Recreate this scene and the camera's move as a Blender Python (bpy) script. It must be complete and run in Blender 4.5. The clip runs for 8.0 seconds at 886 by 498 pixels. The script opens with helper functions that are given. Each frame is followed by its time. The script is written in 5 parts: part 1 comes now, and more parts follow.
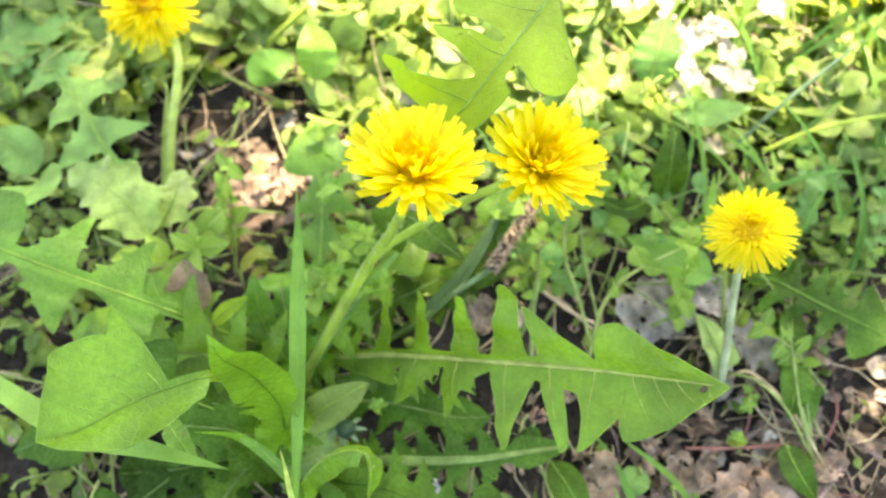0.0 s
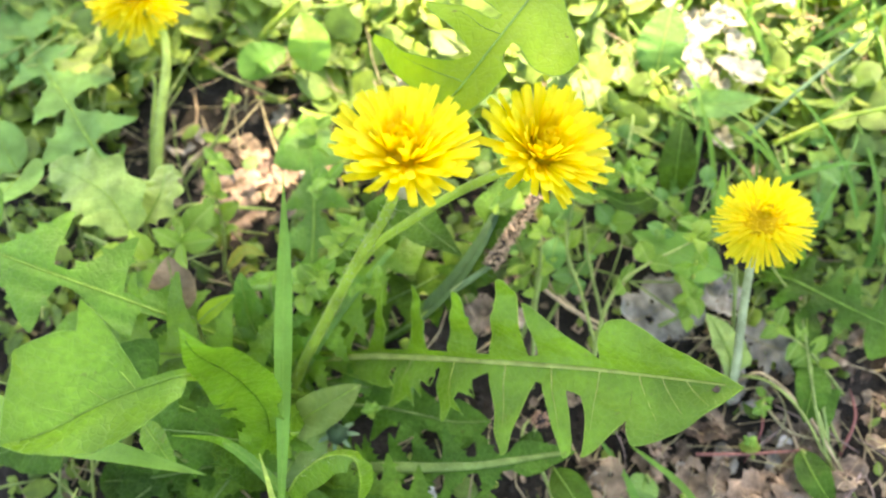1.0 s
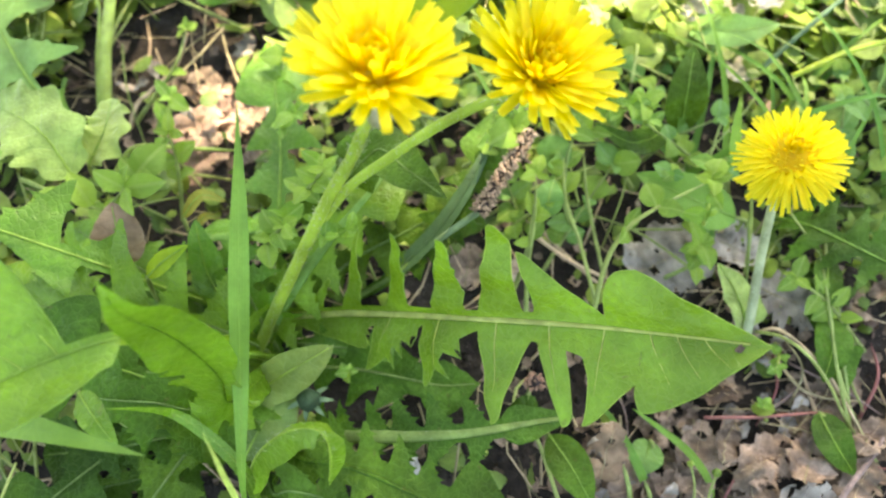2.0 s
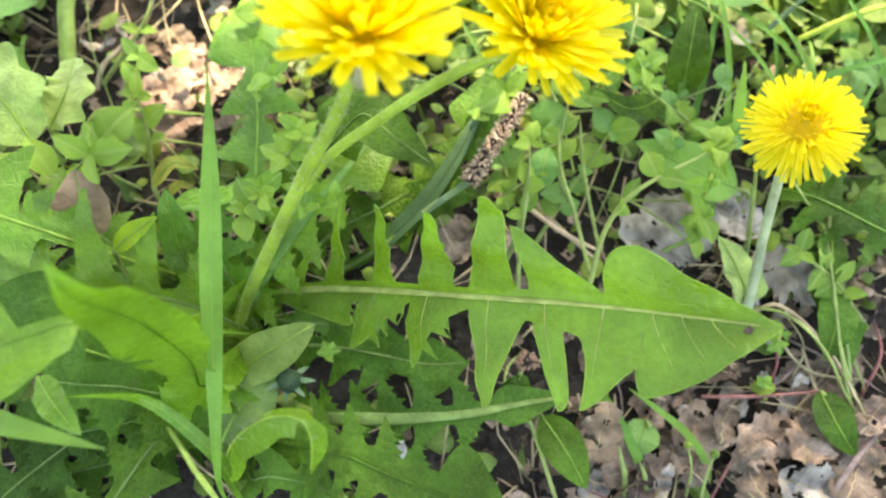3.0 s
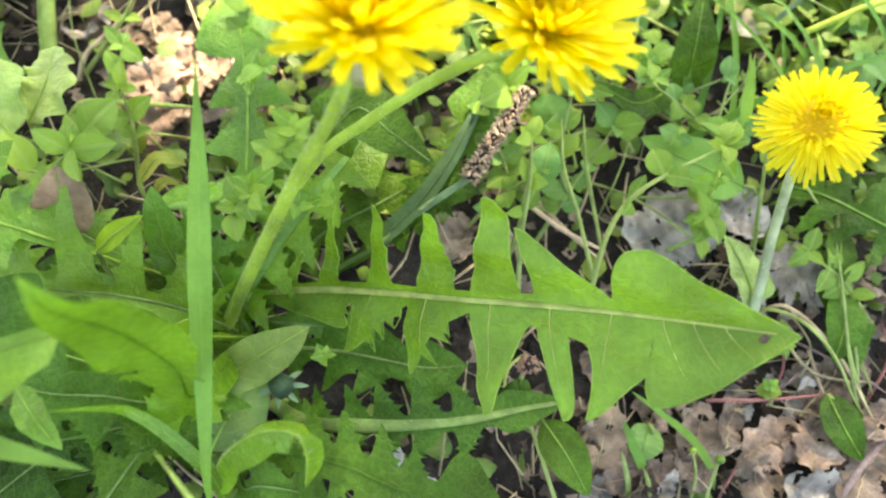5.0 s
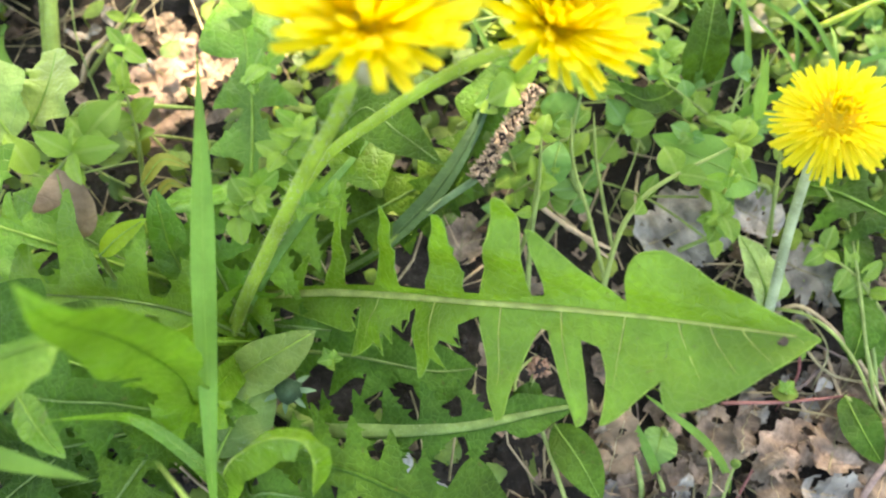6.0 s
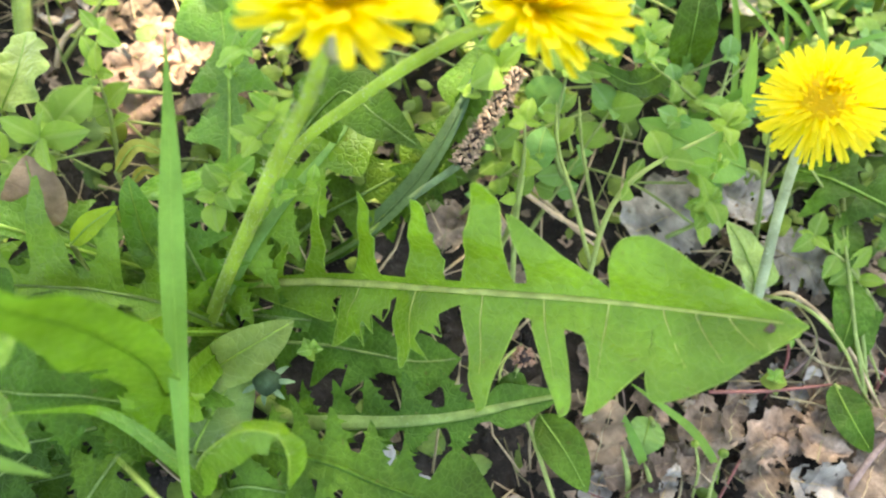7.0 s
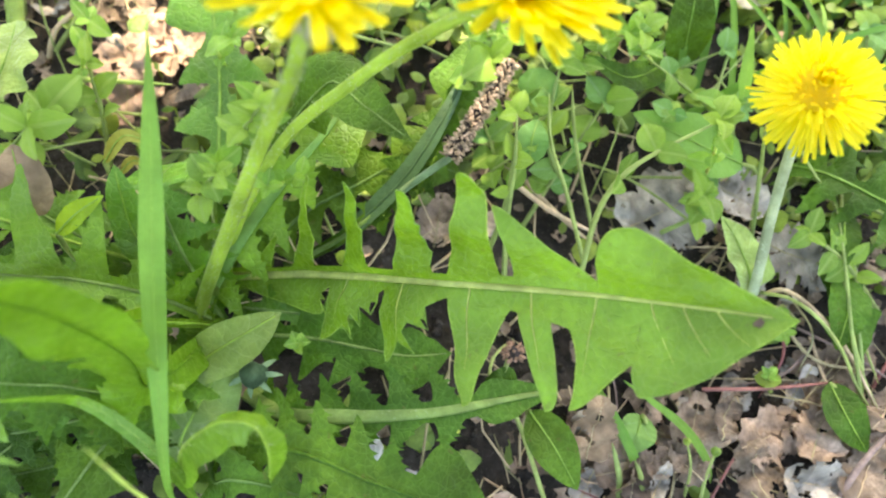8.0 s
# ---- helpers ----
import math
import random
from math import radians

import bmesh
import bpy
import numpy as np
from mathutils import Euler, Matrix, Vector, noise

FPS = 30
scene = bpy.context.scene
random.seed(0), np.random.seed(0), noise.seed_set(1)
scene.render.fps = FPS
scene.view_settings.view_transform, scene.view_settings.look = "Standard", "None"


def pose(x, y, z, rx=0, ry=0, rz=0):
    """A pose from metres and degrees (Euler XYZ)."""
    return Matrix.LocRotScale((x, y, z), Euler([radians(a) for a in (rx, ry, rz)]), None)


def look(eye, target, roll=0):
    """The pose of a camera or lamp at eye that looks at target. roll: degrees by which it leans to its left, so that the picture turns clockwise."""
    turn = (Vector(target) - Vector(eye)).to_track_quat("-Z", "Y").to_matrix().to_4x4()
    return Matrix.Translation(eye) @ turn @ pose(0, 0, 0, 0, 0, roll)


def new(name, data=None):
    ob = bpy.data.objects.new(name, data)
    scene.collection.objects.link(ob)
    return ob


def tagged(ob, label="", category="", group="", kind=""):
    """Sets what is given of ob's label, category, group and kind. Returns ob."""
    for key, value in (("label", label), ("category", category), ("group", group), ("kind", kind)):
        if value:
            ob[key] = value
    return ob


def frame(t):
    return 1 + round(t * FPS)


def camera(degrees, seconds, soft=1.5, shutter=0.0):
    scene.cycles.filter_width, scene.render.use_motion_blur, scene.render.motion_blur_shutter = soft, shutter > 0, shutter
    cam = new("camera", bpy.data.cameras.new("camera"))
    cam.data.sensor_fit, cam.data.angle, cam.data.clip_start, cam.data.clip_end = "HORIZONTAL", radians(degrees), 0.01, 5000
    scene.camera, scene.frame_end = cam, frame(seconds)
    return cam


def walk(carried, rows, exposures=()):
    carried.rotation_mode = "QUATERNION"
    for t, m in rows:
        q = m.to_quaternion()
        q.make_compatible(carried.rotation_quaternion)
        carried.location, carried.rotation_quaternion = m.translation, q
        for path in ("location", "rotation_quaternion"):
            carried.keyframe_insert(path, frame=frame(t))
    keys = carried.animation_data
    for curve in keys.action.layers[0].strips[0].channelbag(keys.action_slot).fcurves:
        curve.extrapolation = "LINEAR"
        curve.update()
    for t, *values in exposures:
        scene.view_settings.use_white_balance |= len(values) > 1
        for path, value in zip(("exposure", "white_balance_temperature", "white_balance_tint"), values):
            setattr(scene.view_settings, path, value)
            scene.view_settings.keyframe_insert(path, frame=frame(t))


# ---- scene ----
cam = camera(62.40, 8.0, soft=2.2)
PATH = [
    (0, (0.00926, -0.00304, 0.29649), (0.00154, 0.11527, 0.02091), -3.70),
    (0.5, (0.01048, -0.00348, 0.29472), (-0.00013, 0.12056, 0.02177), -4.78),
    (1, (0.01174, -0.00284, 0.28295), (0.00217, 0.11934, 0.00913), -4.54),
    (1.5, (0.01204, 0.00131, 0.26666), (0.00489, 0.11534, -0.01074), -3.94),
    (3, (0.01037, 0.01159, 0.24344), (0.01287, 0.10398, -0.04197), 0.96),
    (3.5, (0.00965, 0.01328, 0.23937), (0.01423, 0.10244, -0.04704), 2.30),
    (4, (0.00836, 0.01424, 0.23788), (0.01489, 0.10102, -0.04922), 3.73),
    (4.5, (0.00793, 0.01604, 0.23783), (0.01595, 0.10349, -0.04903), 4.66),
    (6, (0.00727, 0.01899, 0.23336), (0.01157, 0.10652, -0.05356), 1.87),
    (6.5, (0.00764, 0.01941, 0.23290), (0.01277, 0.10551, -0.05444), 2.21),
    (7, (0.01048, 0.01921, 0.22866), (0.01738, 0.10332, -0.05923), 3.43),
    (7.5, (0.01380, 0.01890, 0.22587), (0.01979, 0.10244, -0.06220), 3.07),
    (8, (0.01507, 0.01813, 0.22609), (0.01934, 0.10201, -0.06192), 2.15),
]
EXPOSURES = [(0, 2.71, 8500, 11), (0.5, 2.58, 8500, 11), (1, 2.62, 8500, 11), (1.5, 2.55, 8500, 11), (3, 2.72, 8500, 11), (6, 2.73, 8500, 11), (8, 2.83, 8500, 11)]
# the short focus of a small camera held close: sharp at the large leaf
cam.data.dof.use_dof = True
cam.data.dof.focus_distance = 0.19
cam.data.dof.aperture_fstop = 11.5
walk(cam, [(t, look(eye, target, roll)) for t, eye, target, roll in PATH], EXPOSURES)

# ---- light ----
SUN_DIR = Vector((0.30, 0.80, 1.0)).normalized()
world = bpy.data.worlds.new("sky")
scene.world = world
world.use_nodes = True
wn = world.node_tree.nodes
sky = wn.new("ShaderNodeTexSky")
sky.sky_type = "NISHITA"
sky.sun_disc = False
sky.sun_elevation = math.asin(SUN_DIR.z)
sky.sun_rotation = math.atan2(SUN_DIR.x, SUN_DIR.y)
wn["Background"].inputs["Strength"].default_value = 0.15
world.node_tree.links.new(sky.outputs[0], wn["Background"].inputs["Color"])
sun = new("sun", bpy.data.lights.new("sun", "SUN"))
sun.data.energy, sun.data.angle, sun.data.color = 5.0, radians(0.6), (1.0, 0.94, 0.82)
sun.matrix_world = look(SUN_DIR * 20, (0, 0, 0))


# ---- materials ----
def material(name, base, rough=0.5, var=0.35, scale=90.0, fine=600.0, bump=0.15, translucent=0.0, glow=(1, 1, 1),
             vein=0.0, vein_col=(0.4, 0.55, 0.2), spec=0.28, rand=0.25, spots=0.0, spot_col=(0.12, 0.08, 0.03), sheen=0.0, freckle=0.0, stripe=0.0, hue_shift=0.1, puff=0.0, island=True, net=0.0):
    m = bpy.data.materials.new(name)
    m.use_nodes = True
    nt = m.node_tree
    nd, ln = nt.nodes, nt.links
    bs, outp = nd["Principled BSDF"], nd["Material Output"]
    tex = nd.new("ShaderNodeTexCoord")

    def noise_node(sc, detail=3.0, lo=0.35, hi=0.65):
        n = nd.new("ShaderNodeTexNoise")
        n.inputs["Scale"].default_value, n.inputs["Detail"].default_value = sc, detail
        ln.new(tex.outputs["Object"], n.inputs["Vector"])
        r = nd.new("ShaderNodeMapRange")
        r.inputs[1].default_value, r.inputs[2].default_value = lo, hi
        ln.new(n.outputs["Fac"], r.inputs[0])
        return r.outputs[0], n.outputs["Fac"]

    def mix(fac, a, b, kind="MIX"):
        x = nd.new("ShaderNodeMix")
        x.data_type, x.blend_type = "RGBA", kind
        for sock, v in ((x.inputs[0], fac), (x.inputs[6], a), (x.inputs[7], b)):
            if isinstance(v, (int, float)):
                sock.default_value = v
            elif isinstance(v, tuple):
                sock.default_value = (*v[:3], 1)
            else:
                ln.new(v, sock)
        return x.outputs[2]

    def math_node(op, a, b=0.0):
        x = nd.new("ShaderNodeMath")
        x.operation = op
        for sock, v in zip(x.inputs, (a, b)):
            if isinstance(v, (int, float)):
                sock.default_value = v
            else:
                ln.new(v, sock)
        return x.outputs[0]

    big, _ = noise_node(scale)
    small, small_raw = noise_node(fine, 4.0)
    dark = tuple(c * (1 - var) for c in base)
    light = tuple(min(1, c * (1 + var) + 0.01) for c in base)
    col = mix(big, dark, light)
    col = mix(math_node("MULTIPLY", small, 0.35 * var / 0.35), col, tuple(c * 0.6 for c in base))
    info = nd.new("ShaderNodeObjectInfo")
    geo = nd.new("ShaderNodeNewGeometry")
    hue = nd.new("ShaderNodeHueSaturation")
    both = math_node("FRACT", math_node("ADD", info.outputs["Random"], geo.outputs["Random Per Island"])) if island else info.outputs["Random"]
    ln.new(math_node("ADD", math_node("MULTIPLY", math_node("SUBTRACT", both, 0.5), rand), 1.0), hue.inputs["Value"])
    ln.new(math_node("ADD", math_node("MULTIPLY", math_node("SUBTRACT", both, 0.5), -rand * hue_shift), 0.5), hue.inputs["Hue"])
    ln.new(col, hue.inputs["Color"])
    col = hue.outputs[0]
    height = small_raw
    if vein:
        uv = nd.new("ShaderNodeSeparateXYZ")
        ln.new(tex.outputs["UV"], uv.inputs[0])
        av = math_node("ABSOLUTE", uv.outputs["Y"])
        wob, _ = noise_node(180.0, 2.0, 0.0, 1.0)
        run = math_node("ADD", math_node("SUBTRACT", uv.outputs["X"], math_node("MULTIPLY", av, 0.75)), math_node("MULTIPLY", wob, 0.3))
        tri = math_node("ABSOLUTE", math_node("SUBTRACT", math_node("FRACT", math_node("MULTIPLY", run, 1.35)), 0.5))
        line = math_node("LESS_THAN", tri, 0.016)
        mid = math_node("LESS_THAN", av, 0.035)
        fac = math_node("MULTIPLY", math_node("MAXIMUM", line, mid), vein)
        col = mix(fac, col, vein_col)
        height = math_node("SUBTRACT", small_raw, math_node("MULTIPLY", math_node("MINIMUM", math_node("MULTIPLY", tri, 14.0), 1.0), 0.22))
    if net:
        vor = nd.new("ShaderNodeTexVoronoi")
        vor.feature = "DISTANCE_TO_EDGE"
        vor.inputs["Scale"].default_value = 430.0
        warp = nd.new("ShaderNodeVectorMath")
        warp.operation = "ADD"
        sway = nd.new("ShaderNodeTexNoise")
        sway.inputs["Scale"].default_value = 260.0
        ln.new(tex.outputs["Object"], sway.inputs["Vector"])
        small_shift = nd.new("ShaderNodeVectorMath")
        small_shift.operation = "SCALE"
        small_shift.inputs["Scale"].default_value = 0.002
        ln.new(sway.outputs["Color"], small_shift.inputs[0])
        ln.new(tex.outputs["Object"], warp.inputs[0])
        ln.new(small_shift.outputs[0], warp.inputs[1])
        ln.new(warp.outputs[0], vor.inputs["Vector"])
        edge = math_node("SUBTRACT", 1.0, math_node("MINIMUM", math_node("MULTIPLY", vor.outputs["Distance"], 9.0), 1.0))
        col = mix(math_node("MULTIPLY", edge, net), col, vein_col)
        height = math_node("SUBTRACT", height, math_node("MULTIPLY", edge, 0.5))
    if puff:
        _, swell = noise_node(150.0, 2.0)
        height = math_node("ADD", height, math_node("MULTIPLY", swell, puff))
    if stripe:
        uvs = nd.new("ShaderNodeSeparateXYZ")
        ln.new(tex.outputs["UV"], uvs.inputs[0])
        wave = math_node("ABSOLUTE", math_node("SUBTRACT", math_node("FRACT", math_node("MULTIPLY", uvs.outputs["Y"], 16.0)), 0.5))
        col = mix(math_node("MULTIPLY", math_node("SUBTRACT", 0.5, wave), stripe), col, tuple(min(1, c * 1.7 + 0.02) for c in base))
        height = math_node("ADD", small_raw, math_node("MULTIPLY", wave, 0.35))
    if spots:
        sp, _ = noise_node(330.0, 2.0, 0.70, 0.73)
        col = mix(math_node("MULTIPLY", sp, spots), col, spot_col)
    if freckle:
        fr, _ = noise_node(1500.0, 1.0, 0.66, 0.7)
        col = mix(math_node("MULTIPLY", fr, freckle), col, (0.75, 0.8, 0.6))
    ln.new(col, bs.inputs["Base Color"])
    rr = nd.new("ShaderNodeMapRange")
    rr.inputs[3].default_value, rr.inputs[4].default_value = max(0.05, rough - 0.1), min(1, rough + 0.12)
    ln.new(small, rr.inputs[0])
    ln.new(rr.outputs[0], bs.inputs["Roughness"])
    bs.inputs["Specular IOR Level"].default_value = spec
    if sheen:
        bs.inputs["Sheen Weight"].default_value = sheen
    bp = nd.new("ShaderNodeBump")
    bp.inputs["Strength"].default_value, bp.inputs["Distance"].default_value = bump, 0.0012
    ln.new(height, bp.inputs["Height"])
    ln.new(bp.outputs[0], bs.inputs["Normal"])
    if translucent:
        tr = nd.new("ShaderNodeBsdfTranslucent")
        ln.new(mix(1.0, col, glow, "MULTIPLY"), tr.inputs["Color"])
        ms = nd.new("ShaderNodeMixShader")
        ms.inputs[0].default_value = translucent
        ln.new(bs.outputs[0], ms.inputs[1])
        ln.new(tr.outputs[0], ms.inputs[2])
        ln.new(ms.outputs[0], outp.inputs["Surface"])
    return m


LEAF = material("dandelion_leaf", (0.108, 0.245, 0.007), 0.40, 0.34, 40, 500, 0.35, 0.13, (1.5, 1.4, 0.6), 0.13, (0.27, 0.40, 0.10), spots=0.3, spec=0.40, puff=2.2, island=False, net=0.12)
LEAF_OLIVE = material("olive_leaf", (0.175, 0.265, 0.05), 0.5, 0.25, 60, 600, 0.3, 0.2, (1.3, 1.3, 0.7), 0.3, (0.34, 0.42, 0.16), island=False, net=0.12)
# leaf green lightened as if backlit by sun; also a yellow-green weed leaf
LEAF_SUN = material("yellow_green_sunlit_leaf", (0.24, 0.41, 0.020), 0.42, 0.2, 45, 500, 0.3, 0.5, (1.5, 1.4, 0.6), 0.2, (0.3, 0.42, 0.10), spots=0.5, spec=0.3, island=False, net=0.10)
# leaf green with deep shade put into the base colour; also dark weed leaves
LEAF_DARK = material("dark_shaded_leaf", (0.056, 0.132, 0.006), 0.45, 0.5, 50, 700, 0.4, 0.18, (1.5, 1.4, 0.6), 0.12, (0.16, 0.30, 0.06), spots=0.35, spec=0.16, puff=2.2, island=False, net=0.12)
LEAF_GREY = material("blue_green_leaf", (0.15, 0.305, 0.062), 0.6, 0.25, 70, 700, 0.2, 0.2, (1.3, 1.3, 0.8), 0.3, (0.3, 0.42, 0.22), island=False)
LEAF_PALE = material("pale_hairy_leaf", (0.30, 0.43, 0.105), 0.75, 0.25, 120, 900, 0.6, 0.25, (1.2, 1.2, 0.7), 0.2, (0.45, 0.55, 0.3), sheen=0.3, island=False)
RIB_PALE = material("pale_midrib", (0.42, 0.46, 0.12), 0.45, 0.25, 200, 1200, 0.2, 0.2, (1, 1, 1))
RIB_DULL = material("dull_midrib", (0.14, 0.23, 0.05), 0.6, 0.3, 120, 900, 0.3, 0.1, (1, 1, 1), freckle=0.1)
RIB = material("green_midrib", (0.23, 0.38, 0.05), 0.45, 0.25, 200, 1200, 0.2, 0.2, (1, 1, 1))
STEM = material("flower_stem", (0.38, 0.51, 0.06), 0.4, 0.25, 90, 1500, 0.35, 0.2, (1.2, 1.2, 0.8), freckle=0.6, island=False)
STEM_PALE = material("pale_stem", (0.40, 0.46, 0.26), 0.6, 0.25, 160, 1500, 0.3, 0.2, (1, 1, 1), freckle=0.5)
STEM_LIGHT = material("light_stem", (0.52, 0.63, 0.15), 0.5, 0.25, 160, 1500, 0.3, 0.25, (1.1, 1.1, 0.8), freckle=0.4)
BUD_GREEN = material("dark_bud", (0.028, 0.065, 0.024), 0.7, 0.4, 160, 1500, 0.3, 0.0, (1, 1, 1))
LEAF_BLUE = material("dark_blue_green_leaf", (0.045, 0.105, 0.038), 0.5, 0.3, 60, 700, 0.3, 0.12, (1.3, 1.3, 0.8), island=False)
STEM_BLUE = material("blue_green_stem", (0.17, 0.27, 0.13), 0.5, 0.25, 160, 1500, 0.2, 0.2, (1, 1, 1))
GRASS = material("grass_blade", (0.160, 0.33, 0.045), 0.45, 0.2, 60, 900, 0.2, 0.3, (1.4, 1.3, 0.6), stripe=0.08)
WEED = material("chickweed_leaf", (0.188, 0.288, 0.038), 0.5, 0.3, 150, 900, 0.3, 0.3, (1.4, 1.3, 0.6), 0.0, rand=0.7, hue_shift=0.055, spec=0.5)
WEED_LEAF = material("veined_weed_leaf", (0.215, 0.37, 0.050), 0.48, 0.35, 200, 900, 0.4, 0.3, (1.4, 1.3, 0.6), 0.4, (0.32, 0.44, 0.13), rand=0.5, hue_shift=0.05)
WEED_FRESH = material("fresh_chickweed_leaf", (0.21, 0.40, 0.05), 0.45, 0.25, 200, 900, 0.35, 0.35, (1.3, 1.25, 0.6), 0.4, (0.36, 0.50, 0.16), rand=0.4, hue_shift=0.05, spec=0.4)
WEED_STEM = material("chickweed_stem", (0.31, 0.39, 0.11), 0.5, 0.3, 150, 900, 0.2, 0.2, (1, 1, 1))
PETAL = material("yellow_petal", (0.90, 0.815, 0.06), 0.5, 0.05, 300, 1500, 0.12, 0.60, (1.1, 1.02, 0.6), spec=0.25, rand=0.12)
PETAL_IN = material("deep_yellow_petal", (0.90, 0.73, 0.040), 0.5, 0.1, 300, 1500, 0.12, 0.6, (1.05, 1.0, 0.6), spec=0.25, rand=0.15)
BRACT = material("grey_green_bract", (0.40, 0.39, 0.23), 0.6, 0.35, 300, 1500, 0.3, 0.2, (1, 1, 1))
SOIL = material("dark_soil", (0.030, 0.023, 0.017), 0.95, 0.6, 60, 420, 1.0, spec=0.15, rand=0.0, freckle=0.06)
FIELD = material("weedy_ground", (0.034, 0.050, 0.014), 0.9, 0.6, 2.2, 30, 1.0, spec=0.1, rand=0.0, spots=0.5)
DRY = material("dry_leaf", (0.305, 0.22, 0.155), 0.85, 0.6, 110, 700, 0.9, 0.15, (1.2, 1, 0.8), 0.25, (0.14, 0.09, 0.05), spec=0.2, rand=0.7, spots=0.5, hue_shift=0.012)
# cream colour that imitates white sun highlights among the weeds
DRY_PALE = material("sun_highlight_dry_leaf", (0.56, 0.50, 0.37), 0.8, 0.3, 140, 600, 0.8, 0.2, (1, 1, 1), spec=0.3)
DRY_DARK = material("dark_dry_leaf", (0.125, 0.085, 0.06), 0.9, 0.6, 110, 700, 0.9, 0.1, (1.2, 1, 0.8), 0.25, (0.06, 0.04, 0.03), spec=0.2, rand=0.6, spots=0.4, hue_shift=0.012)
DRY_GREY = material("grey_dry_leaf", (0.38, 0.33, 0.27), 0.85, 0.6, 120, 500, 0.9, 0.05, (1, 1, 1), 0.25, (0.15, 0.13, 0.12), spec=0.2, spots=0.6, hue_shift=0.01)
DRY_PINK = material("pinkish_dry_leaf", (0.34, 0.23, 0.17), 0.85, 0.35, 140, 600, 0.8, 0.1, (1, 1, 1), spec=0.2)
WITHERED = material("withered_leaf", (0.30, 0.20, 0.12), 0.75, 0.4, 90, 600, 0.4, 0.2, (1.2, 1, 0.8), 0.35, (0.20, 0.12, 0.06), spots=0.4, island=False)
YELLOWING = material("yellowing_leaf", (0.36, 0.36, 0.06), 0.6, 0.3, 90, 600, 0.4, 0.3, (1.2, 1, 0.6), 0.3, (0.3, 0.2, 0.06), spots=0.4)
STRAW = material("straw", (0.46, 0.36, 0.20), 0.7, 0.4, 120, 900, 0.3, spec=0.3, rand=0.6)
BARK_PALE = material("pale_twig", (0.24, 0.17, 0.14), 0.8, 0.35, 120, 900, 0.5)
TWIG_RED = material("reddish_twig", (0.26, 0.10, 0.08), 0.6, 0.3, 120, 900, 0.3)
SEED_RED = material("rusty_seed", (0.34, 0.19, 0.12), 0.75, 0.4, 400, 1800, 0.4, spec=0.2, rand=0.9, hue_shift=0.01)
SEED = material("brown_seed", (0.52, 0.36, 0.24), 0.75, 0.4, 400, 1800, 0.4, spec=0.25, rand=1.3, hue_shift=0.01)
SEED_CORE = material("dark_seed_core", (0.035, 0.022, 0.018), 0.9, 0.4, 400, 1800, 0.4)
PEBBLE = material("grey_pebble", (0.42, 0.42, 0.41), 0.8, 0.3, 200, 1000, 0.5, spec=0.25, spots=0.3)
BARK = material("bark", (0.12, 0.085, 0.06), 0.9, 0.4, 6, 60, 0.8)
TREE_LEAF = material("tree_leaf", (0.08, 0.17, 0.03), 0.5, 0.3, 5, 40, 0.1, 0.3, (1.3, 1.3, 0.6))


# ---- shape helpers ----
def h(x, y):
    """Height of the soil: a little higher towards the rosette."""
    r = math.hypot(x + 0.05, y - 0.05)
    return 0.012 * math.exp(-(r / 0.07) ** 2) + 0.004 * noise.noise((x * 14, y * 14, 0.3)) + 0.0025 * noise.noise((x * 55, y * 55, 1.7))


def spline(pts, n):
    """n points along a smooth curve through pts."""
    pts = [Vector(p) for p in pts]
    if len(pts) == 2:
        return [pts[0].lerp(pts[1], i / (n - 1)) for i in range(n)]
    cum = [0.0]
    for a, b in zip(pts, pts[1:]):
        cum.append(cum[-1] + (b - a).length)
    tang = []
    for i in range(len(pts)):
        a, b = max(0, i - 1), min(len(pts) - 1, i + 1)
        tang.append((pts[b] - pts[a]) / (cum[b] - cum[a]))
    res, k = [], 0
    for i in range(n):
        s = cum[-1] * i / (n - 1)
        while k < len(pts) - 2 and s > cum[k + 1]:
            k += 1
        d = cum[k + 1] - cum[k]
        u = (s - cum[k]) / d
        res.append(pts[k] * (2 * u**3 - 3 * u**2 + 1) + tang[k] * d * (u**3 - 2 * u**2 + u)
                   + pts[k + 1] * (3 * u**2 - 2 * u**3) + tang[k + 1] * d * (u**3 - u**2))
    return res


